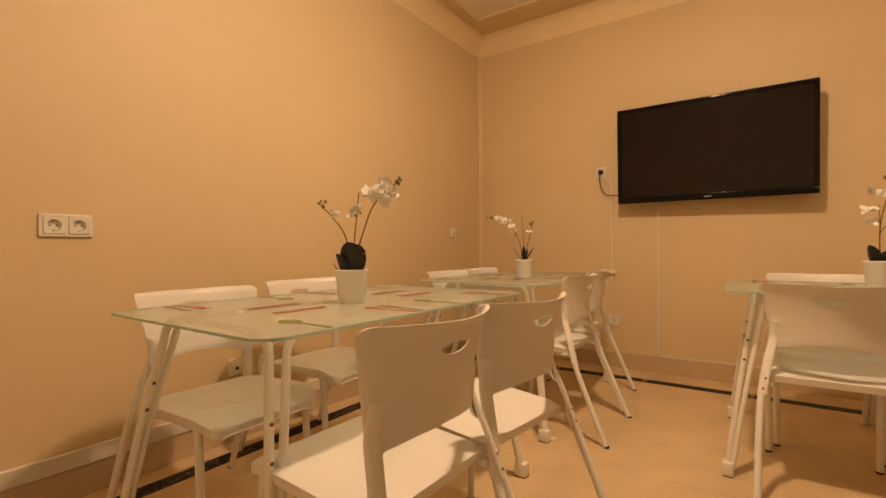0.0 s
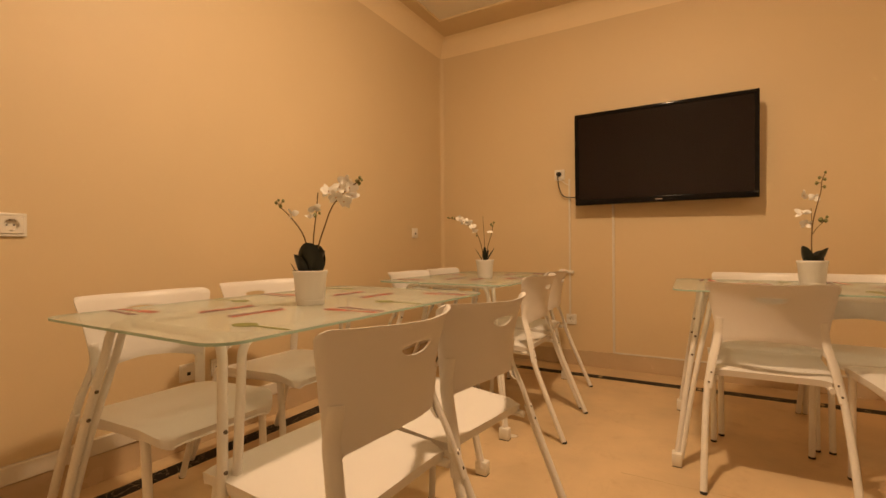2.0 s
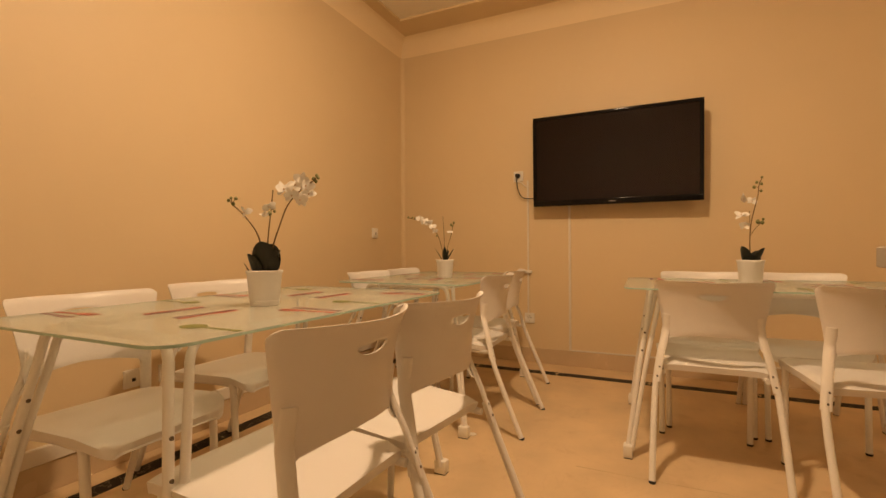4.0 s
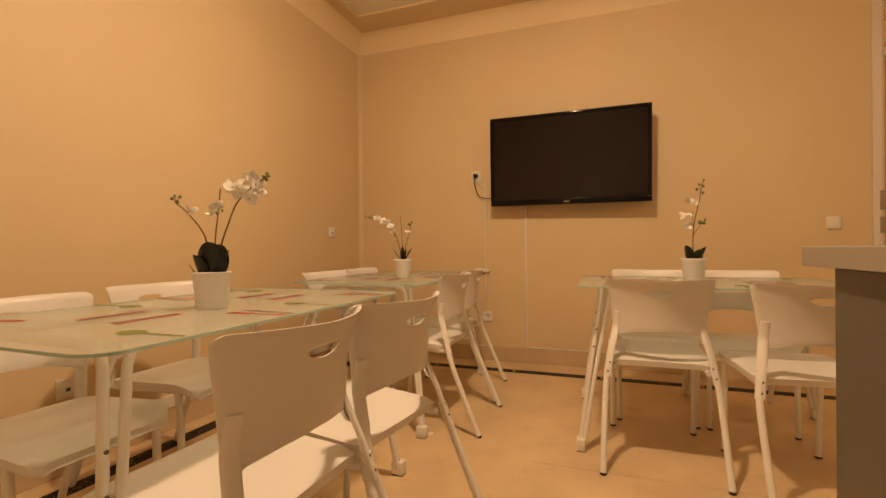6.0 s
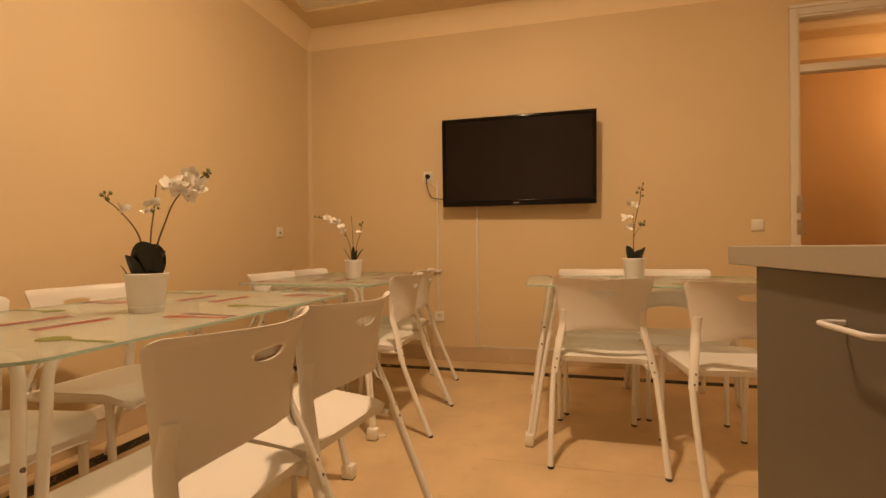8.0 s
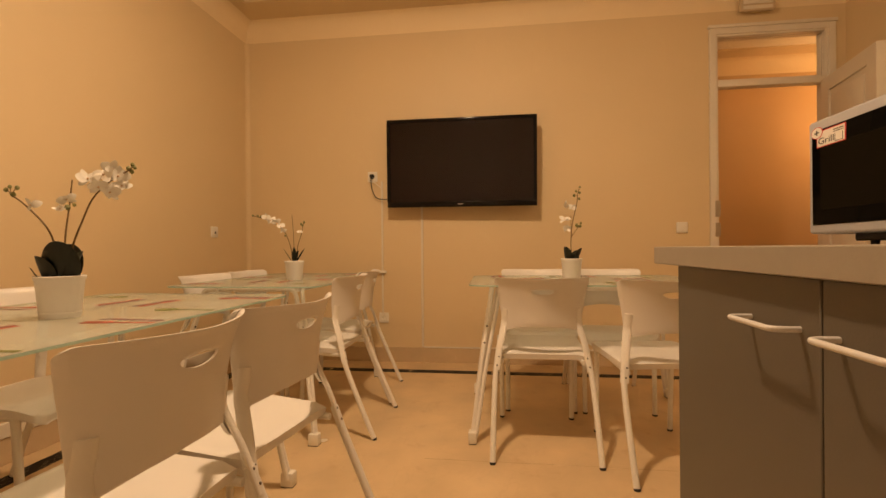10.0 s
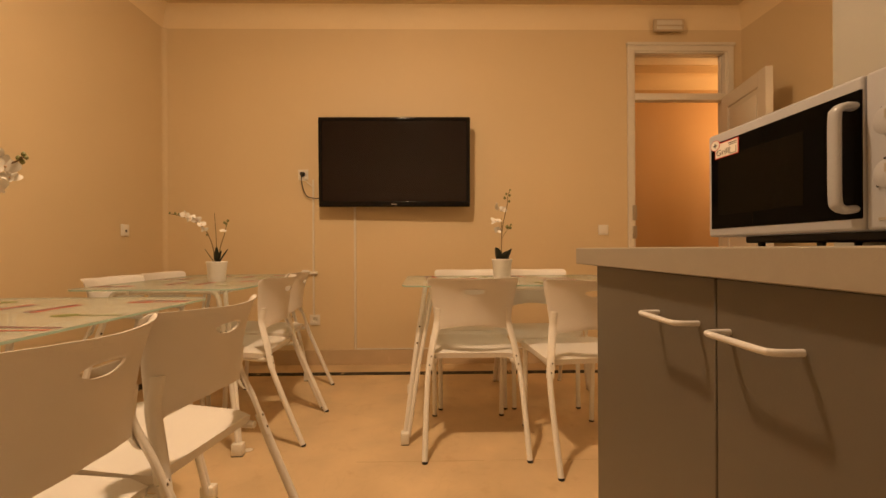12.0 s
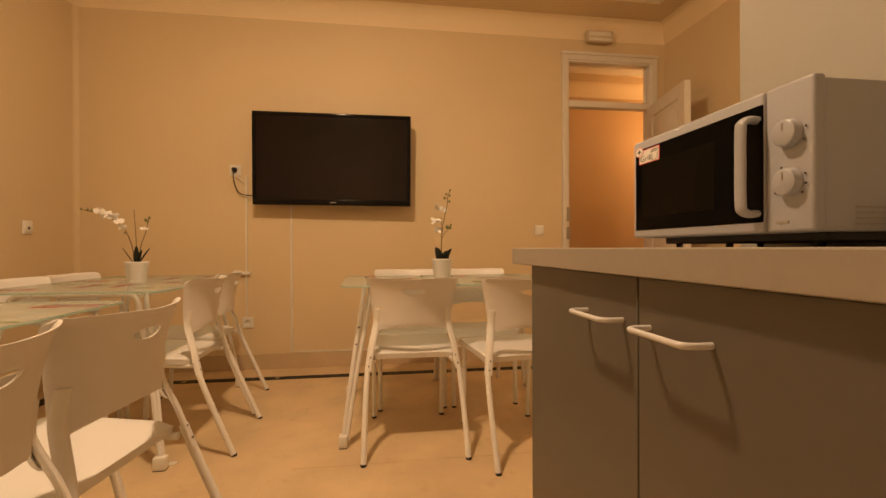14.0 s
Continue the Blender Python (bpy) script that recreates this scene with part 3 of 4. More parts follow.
def seat_shell():
    """The moulded seat: dished, lower at the back, rolled over the front."""
    bm = bmesh.new()
    nu, nv = 20, 24
    rows = []
    for j in range(nv + 1):
        v = math.sin(math.pi / 2 * (j / nv)) ** 0.8 if j else 0.0
        y = 0.002 + 0.408 * v
        half = 0.194 + 0.010 * v
        edge = min(1.0, v / 0.06)
        half *= 0.93 + 0.07 * math.sin(edge * math.pi / 2)
        z = 0.422 + 0.022 * v
        if v < 0.06:
            k = 1 - v / 0.06
            z -= 0.006 * k * k
        if v > 0.80:
            k = (v - 0.80) / 0.20
            z -= 0.040 * k * k
            half *= 1 - 0.30 * (1 - math.sqrt(max(0.0, 1 - k * k)))
        row = []
        for i in range(nu + 1):
            u = -1 + 2 * i / nu
            dish = -0.007 * (1 - u * u) * math.sin(math.pi * min(1, v / 0.9))
            roll = -0.006 * max(0, (abs(u) - 0.80) / 0.20) ** 2
            row.append((u * half, y, z + dish + roll))
        rows.append(row)
    top = [[bm.verts.new(p) for p in r] for r in rows]
    low = [[bm.verts.new((p[0] * 0.985, p[1] + (0.004 if j == 0 else -0.006 if j == nv else 0), p[2] - 0.024)) for p in r] for j, r in enumerate(rows)]
    for g in (top, low):
        for a, c in zip(g, g[1:]):
            for i in range(nu):
                bm.faces.new((a[i], a[i + 1], c[i + 1], c[i]))
    ring = [(0, i) for i in range(nu + 1)] + [(j, nu) for j in range(1, nv + 1)] + [(nv, i) for i in range(nu - 1, -1, -1)] + [(j, 0) for j in range(nv - 1, 0, -1)]
    for a, c in zip(ring, ring[1:] + ring[:1]):
        bm.faces.new((top[a[0]][a[1]], top[c[0]][c[1]], low[c[0]][c[1]], low[a[0]][a[1]]))
    return bm


def foot_cap(bm, p, r=0.0125):
    return lathe(bm, [(0, 0), (r * 0.92, 0), (r, 0.002), (r, 0.008), (r * 0.8, 0.010), (0, 0.010)], 14, at=(p[0], p[1], 0))


def dining_chair(label, m, group):
    ch = thing("dining_chair", label, "chair", m, group)
    part("backrest", back_panel(), M_PLASTIC, ch, "curved white plastic backrest with a grip hole", smooth=60)
    part("seat", seat_shell(), M_PLASTIC, ch, "white moulded plastic seat", smooth=50)
    for s in (-1, 1):
        # flat upper stile, from the backrest to the hinge below the seat
        bm = bmesh.new()
        pts = [(s * 0.161, back_curve(0.161, 0.618) - 0.001, 0.618), (s * 0.162, back_curve(0.162, 0.585) - 0.001, 0.585), (s * 0.166, back_curve(0.166, 0.55) - 0.003, 0.550), (s * 0.175, 0.011, 0.505), (s * 0.187, -0.008, 0.450), (s * 0.203, -0.035, 0.350)]
        tube(bm, smooth_path(pts, 5), 0.0170, 16, flat=0.46, axis=(-s * 0.62, 1, 0.2))
        web = [(0.114, 0.534), (0.166, 0.526), (0.176, 0.492), (0.167, 0.490)] + [(0.131 + 0.027 * math.cos(radians(a)), 0.501 + 0.027 * math.sin(radians(a))) for a in (0, 18, 36, 54, 72, 90)]
        sheet = [(x, z, back_curve(x, z) + min(1.0, max(0.0, (0.515 - z) / 0.04)) * (0.002 - back_curve(x, z))) for x, z in web]
        faces = [[bm.verts.new((s * x, y + o, z)) for x, z, y in sheet] for o in (0.0046, -0.0046)]
        for f in faces:
            bm.faces.new(f)
        for i in range(len(web)):
            k = (i + 1) % len(web)
            bm.faces.new((faces[0][i], faces[0][k], faces[1][k], faces[1][i]))
        leg = part("rear_leg", bm, M_TUBE, ch)
        low = bmesh.new()
        tube(low, smooth_path([(s * 0.194, -0.017, 0.410), (s * 0.206, -0.042, 0.330), (s * 0.214, -0.104, 0.180), (s * 0.219, -0.178, 0.006)], 5), 0.0122, 12)
        part("lower_tube", low, M_TUBE, leg)
        cap = bmesh.new()
        part("foot_cap", foot_cap(cap, (s * 0.219, -0.180)), M_RUBBER, leg, "black rubber foot cap")
        for z, y in ((0.408, -0.019), (0.372, -0.029)):
            rv = bmesh.new()
            lathe(rv, [(0, 0.004), (0.003, 0.0035), (0.0048, 0), (0, 0)], 10, m=Matrix.Translation((s * (0.190 if z > 0.4 else 0.199), y - 0.009, z)) @ Matrix.Rotation(radians(90), 4, "X"))
            part("rivet", rv, M_RIVET, leg)
        bm = bmesh.new()
        tube(bm, smooth_path([(s * 0.180, 0.330, 0.408), (s * 0.181, 0.340, 0.380), (s * 0.179, 0.348, 0.22), (s * 0.178, 0.357, 0.006)], 5), 0.0120, 12)
        fl = part("front_leg", bm, M_TUBE, ch)
        cap = bmesh.new()
        part("foot_cap", foot_cap(cap, (s * 0.178, 0.357), 0.0130), M_RUBBER, fl, "black rubber foot cap")
        bm = bmesh.new()
        tube(bm, smooth_path([(s * 0.178, -0.012, 0.384), (s * 0.176, 0.06, 0.386), (s * 0.176, 0.20, 0.398), (s * 0.180, 0.345, 0.402)], 4), 0.0105, 10)
        part("seat_rail", bm, M_TUBE, ch)
    bm = bmesh.new()
    tube(bm, [Vector((-0.180, 0.338, 0.392)), Vector((0.180, 0.338, 0.392))], 0.0095, 10)
    part("stretcher", bm, M_TUBE, ch)
    return ch


def chair_pose(x, y, facing):
    """facing: degrees from the +y direction, anticlockwise."""
    return pose(x, y, 0, 0, 0, facing)


LAB = "white plastic tube-legged chair "
first = dining_chair(LAB + "drawn up at a glass table", chair_pose(1.497, -2.787, 88.5), "chairs round the near table")
spots = [
    (LAB + "turned a little from a glass table", (1.522, -2.389, 82), "chairs round the near table"),
    (LAB + "between a glass table and the wall", (0.430, -2.725, -90), "chairs round the near table"),
    (LAB + "between a glass table and the wall", (0.322, -2.185, -91), "chairs round the near table"),
    (LAB + "drawn up at the corner table", (1.302, -1.250, 90), "chairs round the corner table"),
    (LAB + "near the socket at the corner table", (1.244, -0.764, 95), "chairs round the corner table"),
    (LAB + "against the wall at the corner table", (0.460, -1.222, -91), "chairs round the corner table"),
    (LAB + "against the wall at the corner table", (0.452, -0.786, -90), "chairs round the corner table"),
    (LAB + "drawn up below the television", (2.255, -1.473, 0), "chairs round the table below the television"),
    (LAB + "turned a little, beside the grey cabinet", (2.755, -1.594, 8), "chairs round the table below the television"),
    (LAB + "facing the room below the television", (2.288, -0.665, 180), "chairs round the table below the television"),
    (LAB + "facing the room below the television", (2.697, -0.665, 180), "chairs round the table below the television"),
]
for lab, at, grp in spots:
    tagged(copy_thing(first, chair_pose(*at)), lab, "chair", grp)

# ---------------------------------------------------------------- tables
TZ = 0.722
TL, TW = 1.15, 0.755          # along its local y, across its local x


def fork(n=3):
    """A fork's outline parts lying along +x, 0.2 long."""
    bm = bmesh.new()
    plate(bm, rounded_outline([(0, -0.006), (0.11, -0.0035), (0.11, 0.0035), (0, 0.006)], 0.003, 3), 0, 0.0006)
    plate(bm, rounded_outline([(0.105, -0.004), (0.135, -0.0115), (0.150, -0.0115), (0.150, 0.0115), (0.135, 0.0115), (0.105, 0.004)], 0.004, 3), 0, 0.0006)
    for y in (-0.0095, -0.0032, 0.0032, 0.0095):
        box(bm, (0.148, y - 0.0017, 0), (0.198, y + 0.0017, 0.0006))
    return bm


def knife():
    bm = bmesh.new()
    plate(bm, rounded_outline([(0, -0.006), (0.095, -0.0045), (0.095, 0.0045), (0, 0.006)], 0.003, 3), 0, 0.0006)
    plate(bm, rounded_outline([(0.093, -0.006), (0.17, -0.009), (0.205, 0.004), (0.200, 0.0065), (0.093, 0.0055)], 0.004, 4), 0, 0.0006)
    return bm


def spoon():
    bm = bmesh.new()
    plate(bm, rounded_outline([(0, -0.0055), (0.13, -0.003), (0.13, 0.003), (0, 0.0055)], 0.0025, 3), 0, 0.0006)
    pts = [(0.165 + 0.038 * math.cos(2 * math.pi * i / 24), 0.019 * math.sin(2 * math.pi * i / 24)) for i in range(24)]
    plate(bm, pts, 0, 0.0006)
    return bm


FORK, SPOON = finish("fork", fork(), M_RED, 0), finish("spoon", spoon(), M_GREEN, 0)
KNIFE_BROWN = finish("knife", knife(), M_BROWN, 0)


def glass_table(label, m):
    tb = thing("glass_table", label, "table", m, "glass tables")
    hx, hy = TW / 2, TL / 2
    out = rounded_outline([(-hx, -hy), (hx, -hy), (hx, hy), (-hx, hy)], 0.065, 8)
    bm = bmesh.new()
    plate(bm, out, TZ - 0.006, TZ)
    top = part("tabletop", bm, M_GLASS, tb, "frosted glass top printed with coloured cutlery")
    bm = bmesh.new()
    n = len(out)
    low = [bm.verts.new((p[0] * 1.0015, p[1] * 1.0015, TZ - 0.0062)) for p in out]
    up = [bm.verts.new((p[0] * 1.0015, p[1] * 1.0015, TZ - 0.0004)) for p in out]
    for i in range(n):
        bm.faces.new((low[i], low[(i + 1) % n], up[(i + 1) % n], up[i]))
    part("glass_edge", bm, M_GLASSEDGE, top, "polished green glass edge")
    # printed settings: two on each long side
    for side in (1, -1):
        for cy in (-0.245, 0.275):
            prints = [("printed_spoon", SPOON, (0.372, -0.155, 180)), ("printed_fork", FORK, (0.368, 0.148, 184)), ("printed_knife", KNIFE_BROWN, (0.370, 0.176, 176)),
                      ("printed_fork", FORK, (0.088, -0.095, 93)), ("printed_knife", KNIFE_BROWN, (0.062, -0.088, 87))]
            for nm, me, (px, py, rz) in prints:
                ob = new(nm, me)
                ob.parent = top
                local = Matrix.Translation((px - 0.005, py, TZ + 0.0004)) @ Matrix.Rotation(radians(rz), 4, "Z") @ Matrix.Diagonal((0.88, 1.35, 1, 1))
                ob.matrix_basis = (Matrix.Identity(4) if side == 1 else Matrix.Rotation(math.pi, 4, "Z")) @ Matrix.Translation((0, cy * side, 0)) @ local
    # under-frame
    fx, fy = hx - 0.142, hy - 0.140
    for s in (-1, 1):
        bm = bmesh.new()
        tube(bm, [Vector((s * fx, -fy, 0.698)), Vector((s * fx, fy, 0.698))], 0.012, 12)
        part("side_rail", bm, M_TUBE, tb)
        bm = bmesh.new()
        tube(bm, [Vector((-fx, s * fy, 0.698)), Vector((fx, s * fy, 0.698))], 0.012, 12)
        part("end_rail", bm, M_TUBE, tb)
    for sx in (-1, 1):
        for sy in (-1, 1):
            foot = Vector((sx * (hx - 0.012), sy * (hy - 0.012), 0.03))
            leg = bmesh.new()
            tube(leg, smooth_path([(sx * (fx - 0.07), sy * (fy + 0.03), 0.700), (sx * (fx - 0.02), sy * (fy + 0.032), 0.697), (sx * (fx + 0.004), sy * (fy + 0.036), 0.672), (sx * (fx + 0.020), sy * (fy + 0.046), 0.600), (sx * (fx + 0.074), sy * (fy + 0.084), 0.36), foot], 6), 0.0108, 12)
            lg = part("leg", leg, M_TUBE, tb)
            br = bmesh.new()
            tube(br, smooth_path([(sx * (fx + 0.004), sy * (fy - 0.100), 0.700), (sx * (fx + 0.008), sy * (fy - 0.040), 0.697), (sx * (fx + 0.020), sy * (fy - 0.004), 0.672), (sx * (fx + 0.034), sy * (fy + 0.012), 0.600), (sx * (fx + 0.082), sy * (fy + 0.060), 0.36), foot + Vector((0, -sy * 0.016, 0))], 6), 0.0100, 12)
            part("leg_brace", br, M_TUBE, lg)
            part("foot_block", boxes(((foot.x - 0.026, foot.y - 0.020, 0.002), (foot.x + 0.024, foot.y + 0.018, 0.055), 0.006, 2)), M_SOCKET, lg, "white plastic foot block")
            part("foot_pad", boxes(((foot.x - 0.024, foot.y - 0.018, 0.0), (foot.x + 0.022, foot.y + 0.016, 0.0025))), M_RUBBER, lg)
            # through bolts where leg and brace meet
            for z, ox, oy in ((0.520, 0.038, 0.0587), (0.445, 0.055, 0.0705)):
                for side in (-1, 1):
                    rv = bmesh.new()
                    at = Matrix.Translation((sx * (fx + ox) + side * 0.0095, sy * (fy + oy), z)) @ Matrix.Rotation(radians(90 * side), 4, "Y")
                    lathe(rv, [(0, 0.0035), (0.0042, 0.003), (0.0058, 0), (0, 0)], 10, m=at)
                    part("rivet", rv, M_RIVET, lg)
    return tb


table = glass_table("frosted glass table with white tubular legs and a printed top", pose(0.906, -2.468, 0, 0, 0, -0.4))
tagged(copy_thing(table, pose(0.856, -0.995, 0, 0, 0, 0.6)), "frosted glass table with white tubular legs in the corner", "table", "glass tables")
tagged(copy_thing(table, pose(2.496, -1.076, 0, 0, 0, 91.2)), "frosted glass table with white tubular legs below the television", "table", "glass tables")

# ---------------------------------------------------------------- orchids
def leaf_mesh(bm, base, yaw, length, width, rise, droop, fold=0.25):
    """A thick strap leaf from base, bending over."""
    rows = []
    n = 12
    d = Vector((math.cos(yaw), math.sin(yaw), 0))
    s = Vector((-d.y, d.x, 0))
    for i in range(n + 1):
        t = math.sin(math.pi / 2 * i / n)
        c = base + d * (length * t) + Vector((0, 0, rise * t - droop * t * t))
        w = width * max(0.03, math.sqrt(max(0.0, 1 - ((t - 0.42) / (0.58 if t > 0.42 else 0.52)) ** 2)))
        row = []
        for k in (-1, -0.5, 0, 0.5, 1):
            row.append(c + s * (k * w) - d * (fold * w * k * k))
        rows.append(row)
    top = [[bm.verts.new(p + (d + Vector((0, 0, 0.5))) * 0.0011) for p in r] for r in rows]
    low = [[bm.verts.new(p - (d + Vector((0, 0, 0.5))) * 0.0011) for p in r] for r in rows]
    for g in (top, low):
        for a, c in zip(g, g[1:]):
            for i in range(4):
                bm.faces.new((a[i], a[i + 1], c[i + 1], c[i]))
    for a, b_, c, e in zip(top, top[1:], low, low[1:]):
        for i in (0, 4):
            bm.faces.new((a[i], b_[i], e[i], c[i]))
    bm.faces.new((*top[0], *reversed(low[0])))
    bm.faces.new((*top[-1], *reversed(low[-1])))
    return bm


def petal(bm, m, length, width, cup):
    rows = []
    for i in range(7):
        t = i / 6
        w = width * math.sin(math.pi * (0.12 + 0.84 * t)) ** 0.7
        rows.append([bm.verts.new(m @ Vector((length * t, k * w, cup * t * t + 0.15 * cup * abs(k)))) for k in (-1, -0.4, 0.4, 1)])
    for a, c in zip(rows, rows[1:]):
        for i in range(3):
            bm.faces.new((a[i], a[i + 1], c[i + 1], c[i]))


def flower(stem, at, facing, size, rng):
    """A moth-orchid flower: two broad petals, three sepals and a lip."""
    z = Vector(facing).normalized()
    m = Matrix.Translation(at) @ z.to_track_quat("Z", "Y").to_matrix().to_4x4() @ Matrix.Rotation(rng.uniform(-0.4, 0.4), 4, "Z")
    bm = bmesh.new()
    for a, l, w in ((10, 1.05, 0.50), (170, 1.05, 0.50), (90, 0.95, 0.34), (215, 0.90, 0.30), (325, 0.90, 0.30)):
        petal(bm, m @ Matrix.Rotation(radians(a + rng.uniform(-16, 16)), 4, "Z") @ Matrix.Rotation(radians(-rng.uniform(-15, 40)), 4, "Y"), size * l, size * w, size * rng.uniform(-0.5, 0.35))
    fl = part("flower", bm, M_PETAL, stem, "white orchid flower", smooth=80)
    bm = bmesh.new()
    lathe(bm, [(0, size * 0.22), (size * 0.07, size * 0.15), (size * 0.10, size * 0.04), (0, 0)], 8, m=m)
    part("lip", bm, M_LIP, fl)


def bud(stem, at, r):
    bm = bmesh.new()
    lathe(bm, [(0, -r * 1.2), (r * 0.75, -r * 0.6), (r, 0), (r * 0.7, r * 0.8), (0, r * 1.3)], 10, at=at)
    part("bud", bm, M_BUD, stem, "green closed bud")


def orchid(label, m, stems, leaves, seed, moss=True):
    """stems: (points, radius, flowers [(place, size)], buds [(place, r)])."""
    rng = random.Random(seed)
    pl = thing("potted_orchid", label, "plant", m @ Matrix.Scale(0.95, 4), "orchids on the tables")
    bm = bmesh.new()
    lathe(bm, [(0, 0), (0.042, 0), (0.0445, 0.003), (0.0535, 0.100), (0.0565, 0.104), (0.0570, 0.111), (0.0545, 0.113), (0.0520, 0.110), (0.0505, 0.09), (0, 0.09)], 40)
    pot = part("pot", bm, M_POT, pl, "white tapered pot with a rolled rim")
    bm = bmesh.new()
    lathe(bm, [(0.0460, 0.014), (0.0472, 0.0155), (0.0468, 0.018)], 40)
    part("pot_groove", bm, M_POT, pot)
    bm = bmesh.new()
    prof = [(0.050, 0.088), (0.046, 0.098), (0.03, 0.104), (0.012, 0.107), (0, 0.107)]
    lathe(bm, prof, 24)
    part("moss", bm, M_MOSS, pl, "dark moss in the pot")
    for at, yaw, ln, wd, rise, droop, fold in leaves:
        bm = bmesh.new()
        leaf_mesh(bm, Vector(at), radians(yaw), ln, wd, rise, droop, fold)
        part("leaf", bm, M_LEAF, pl, "dark green fleshy leaf", smooth=80)
    for pts, r, flowers, buds in stems:
        bm = bmesh.new()
        tube(bm, smooth_path(pts, 5), r, 8, taper=0.7)
        st = part("stem", bm, M_STEM, pl)
        for at, size in flowers:
            flower(st, at, (rng.uniform(-0.9, 0.9), -1 + rng.uniform(-0.2, 0.6), rng.uniform(-0.5, 0.8)), size, rng)
        for at, br in buds:
            bud(st, at, br)
            tw = bmesh.new()
            near = min((Vector(p) for p in smooth_path(pts, 5)), key=lambda p: (p - Vector(at)).length)
            tube(tw, [near, (near + Vector(at)) / 2 + Vector((0, 0, 0.003)), Vector(at)], 0.0011, 6)
            part("twig", tw, M_STEM, st)
    return pl


Z0 = 0.100
orchid("white orchid in a white pot with broad dark leaves", pose(0.960, -2.510, TZ, 0, 0, 18.6),
       [([(-0.008, 0, Z0), (-0.012, 0, 0.19), (-0.030, -0.004, 0.245), (-0.075, -0.006, 0.300), (-0.106, -0.008, 0.327)], 0.0028,
         [((-0.058, -0.014, 0.300), 0.022)], [((-0.118, -0.008, 0.340), 0.0055), ((-0.108, -0.010, 0.348), 0.0045), ((-0.090, -0.012, 0.345), 0.0055), ((-0.103, -0.006, 0.328), 0.0065)]),
        ([(0.004, 0.006, Z0), (0.010, 0.006, 0.22), (0.018, 0.008, 0.295), (0.026, 0.008, 0.372)], 0.0025, [((0.018, -0.004, 0.318), 0.022), ((0.006, -0.006, 0.292), 0.020)], [((0.023, -0.008, 0.295), 0.007), ((0.038, -0.006, 0.302), 0.0045)]),
        ([(0.016, 0, Z0), (0.030, 0, 0.19), (0.054, -0.002, 0.258), (0.082, -0.004, 0.322), (0.130, -0.008, 0.372), (0.176, -0.012, 0.400)], 0.0028,
         [((0.074, -0.016, 0.372), 0.028), ((0.112, -0.014, 0.384), 0.034), ((0.148, -0.020, 0.380), 0.031), ((0.104, -0.022, 0.350), 0.026), ((0.130, -0.018, 0.336), 0.028), ((0.156, -0.012, 0.354), 0.023), ((0.130, -0.010, 0.400), 0.026)],
         [((0.171, -0.010, 0.403), 0.006), ((0.182, -0.012, 0.413), 0.0055), ((0.188, -0.014, 0.405), 0.005), ((0.178, -0.008, 0.395), 0.006)])],
       [((0.012, -0.022, 0.094), 275, 0.022, 0.044, 0.114, 0.004, 0.35), ((-0.022, -0.018, 0.094), 235, 0.024, 0.034, 0.078, 0.006, 0.4), ((0.022, 0.004, 0.096), 10, 0.028, 0.036, 0.088, 0.006, 0.4),
        ((0.002, 0.018, 0.096), 95, 0.026, 0.044, 0.106, 0.004, 0.35), ((-0.022, 0.008, 0.096), 165, 0.024, 0.032, 0.070, 0.004, 0.4), ((-0.036, -0.016, 0.096), 200, 0.022, 0.004, 0.040, 0.0, 0.2)], 3)

orchid("white orchid with slender leaves in a white pot", pose(0.917, -1.088, TZ, 0, 0, 15),
       [([(-0.006, 0, Z0), (-0.022, 0, 0.20), (-0.055, 0, 0.285), (-0.110, -0.004, 0.335), (-0.170, -0.006, 0.362), (-0.225, -0.008, 0.376)], 0.0027,
         [((-0.130, -0.012, 0.352), 0.034), ((-0.100, -0.014, 0.342), 0.028), ((-0.155, -0.010, 0.368), 0.028), ((-0.076, -0.010, 0.318), 0.026), ((-0.062, -0.012, 0.292), 0.020)],
         [((-0.232, -0.008, 0.380), 0.006), ((-0.205, -0.008, 0.378), 0.0065), ((-0.188, -0.008, 0.374), 0.0065), ((-0.050, -0.004, 0.262), 0.006)]),
        ([(0.0, 0.004, Z0), (-0.004, 0.004, 0.25), (-0.012, 0.004, 0.385)], 0.0022, [], []),
        ([(0.010, 0, Z0), (0.018, 0, 0.19), (0.040, 0, 0.265), (0.052, 0, 0.325), (0.056, 0, 0.345)], 0.0025, [((0.034, -0.008, 0.285), 0.018)], [((0.042, -0.006, 0.330), 0.008), ((0.058, -0.004, 0.342), 0.007), ((0.050, -0.004, 0.322), 0.006)])],
       [((-0.010, -0.004, 0.098), 190, 0.050, 0.008, 0.085, 0.0, 0.4), ((0.010, -0.004, 0.098), -10, 0.052, 0.011, 0.085, 0.0, 0.4), ((0.002, -0.01, 0.098), 275, 0.016, 0.012, 0.095, 0.0, 0.4), ((-0.003, 0.0, 0.098), 120, 0.030, 0.009, 0.070, 0.0, 0.4),
        ((0.006, -0.008, 0.098), 320, 0.028, 0.010, 0.075, 0.0, 0.4)], 7)

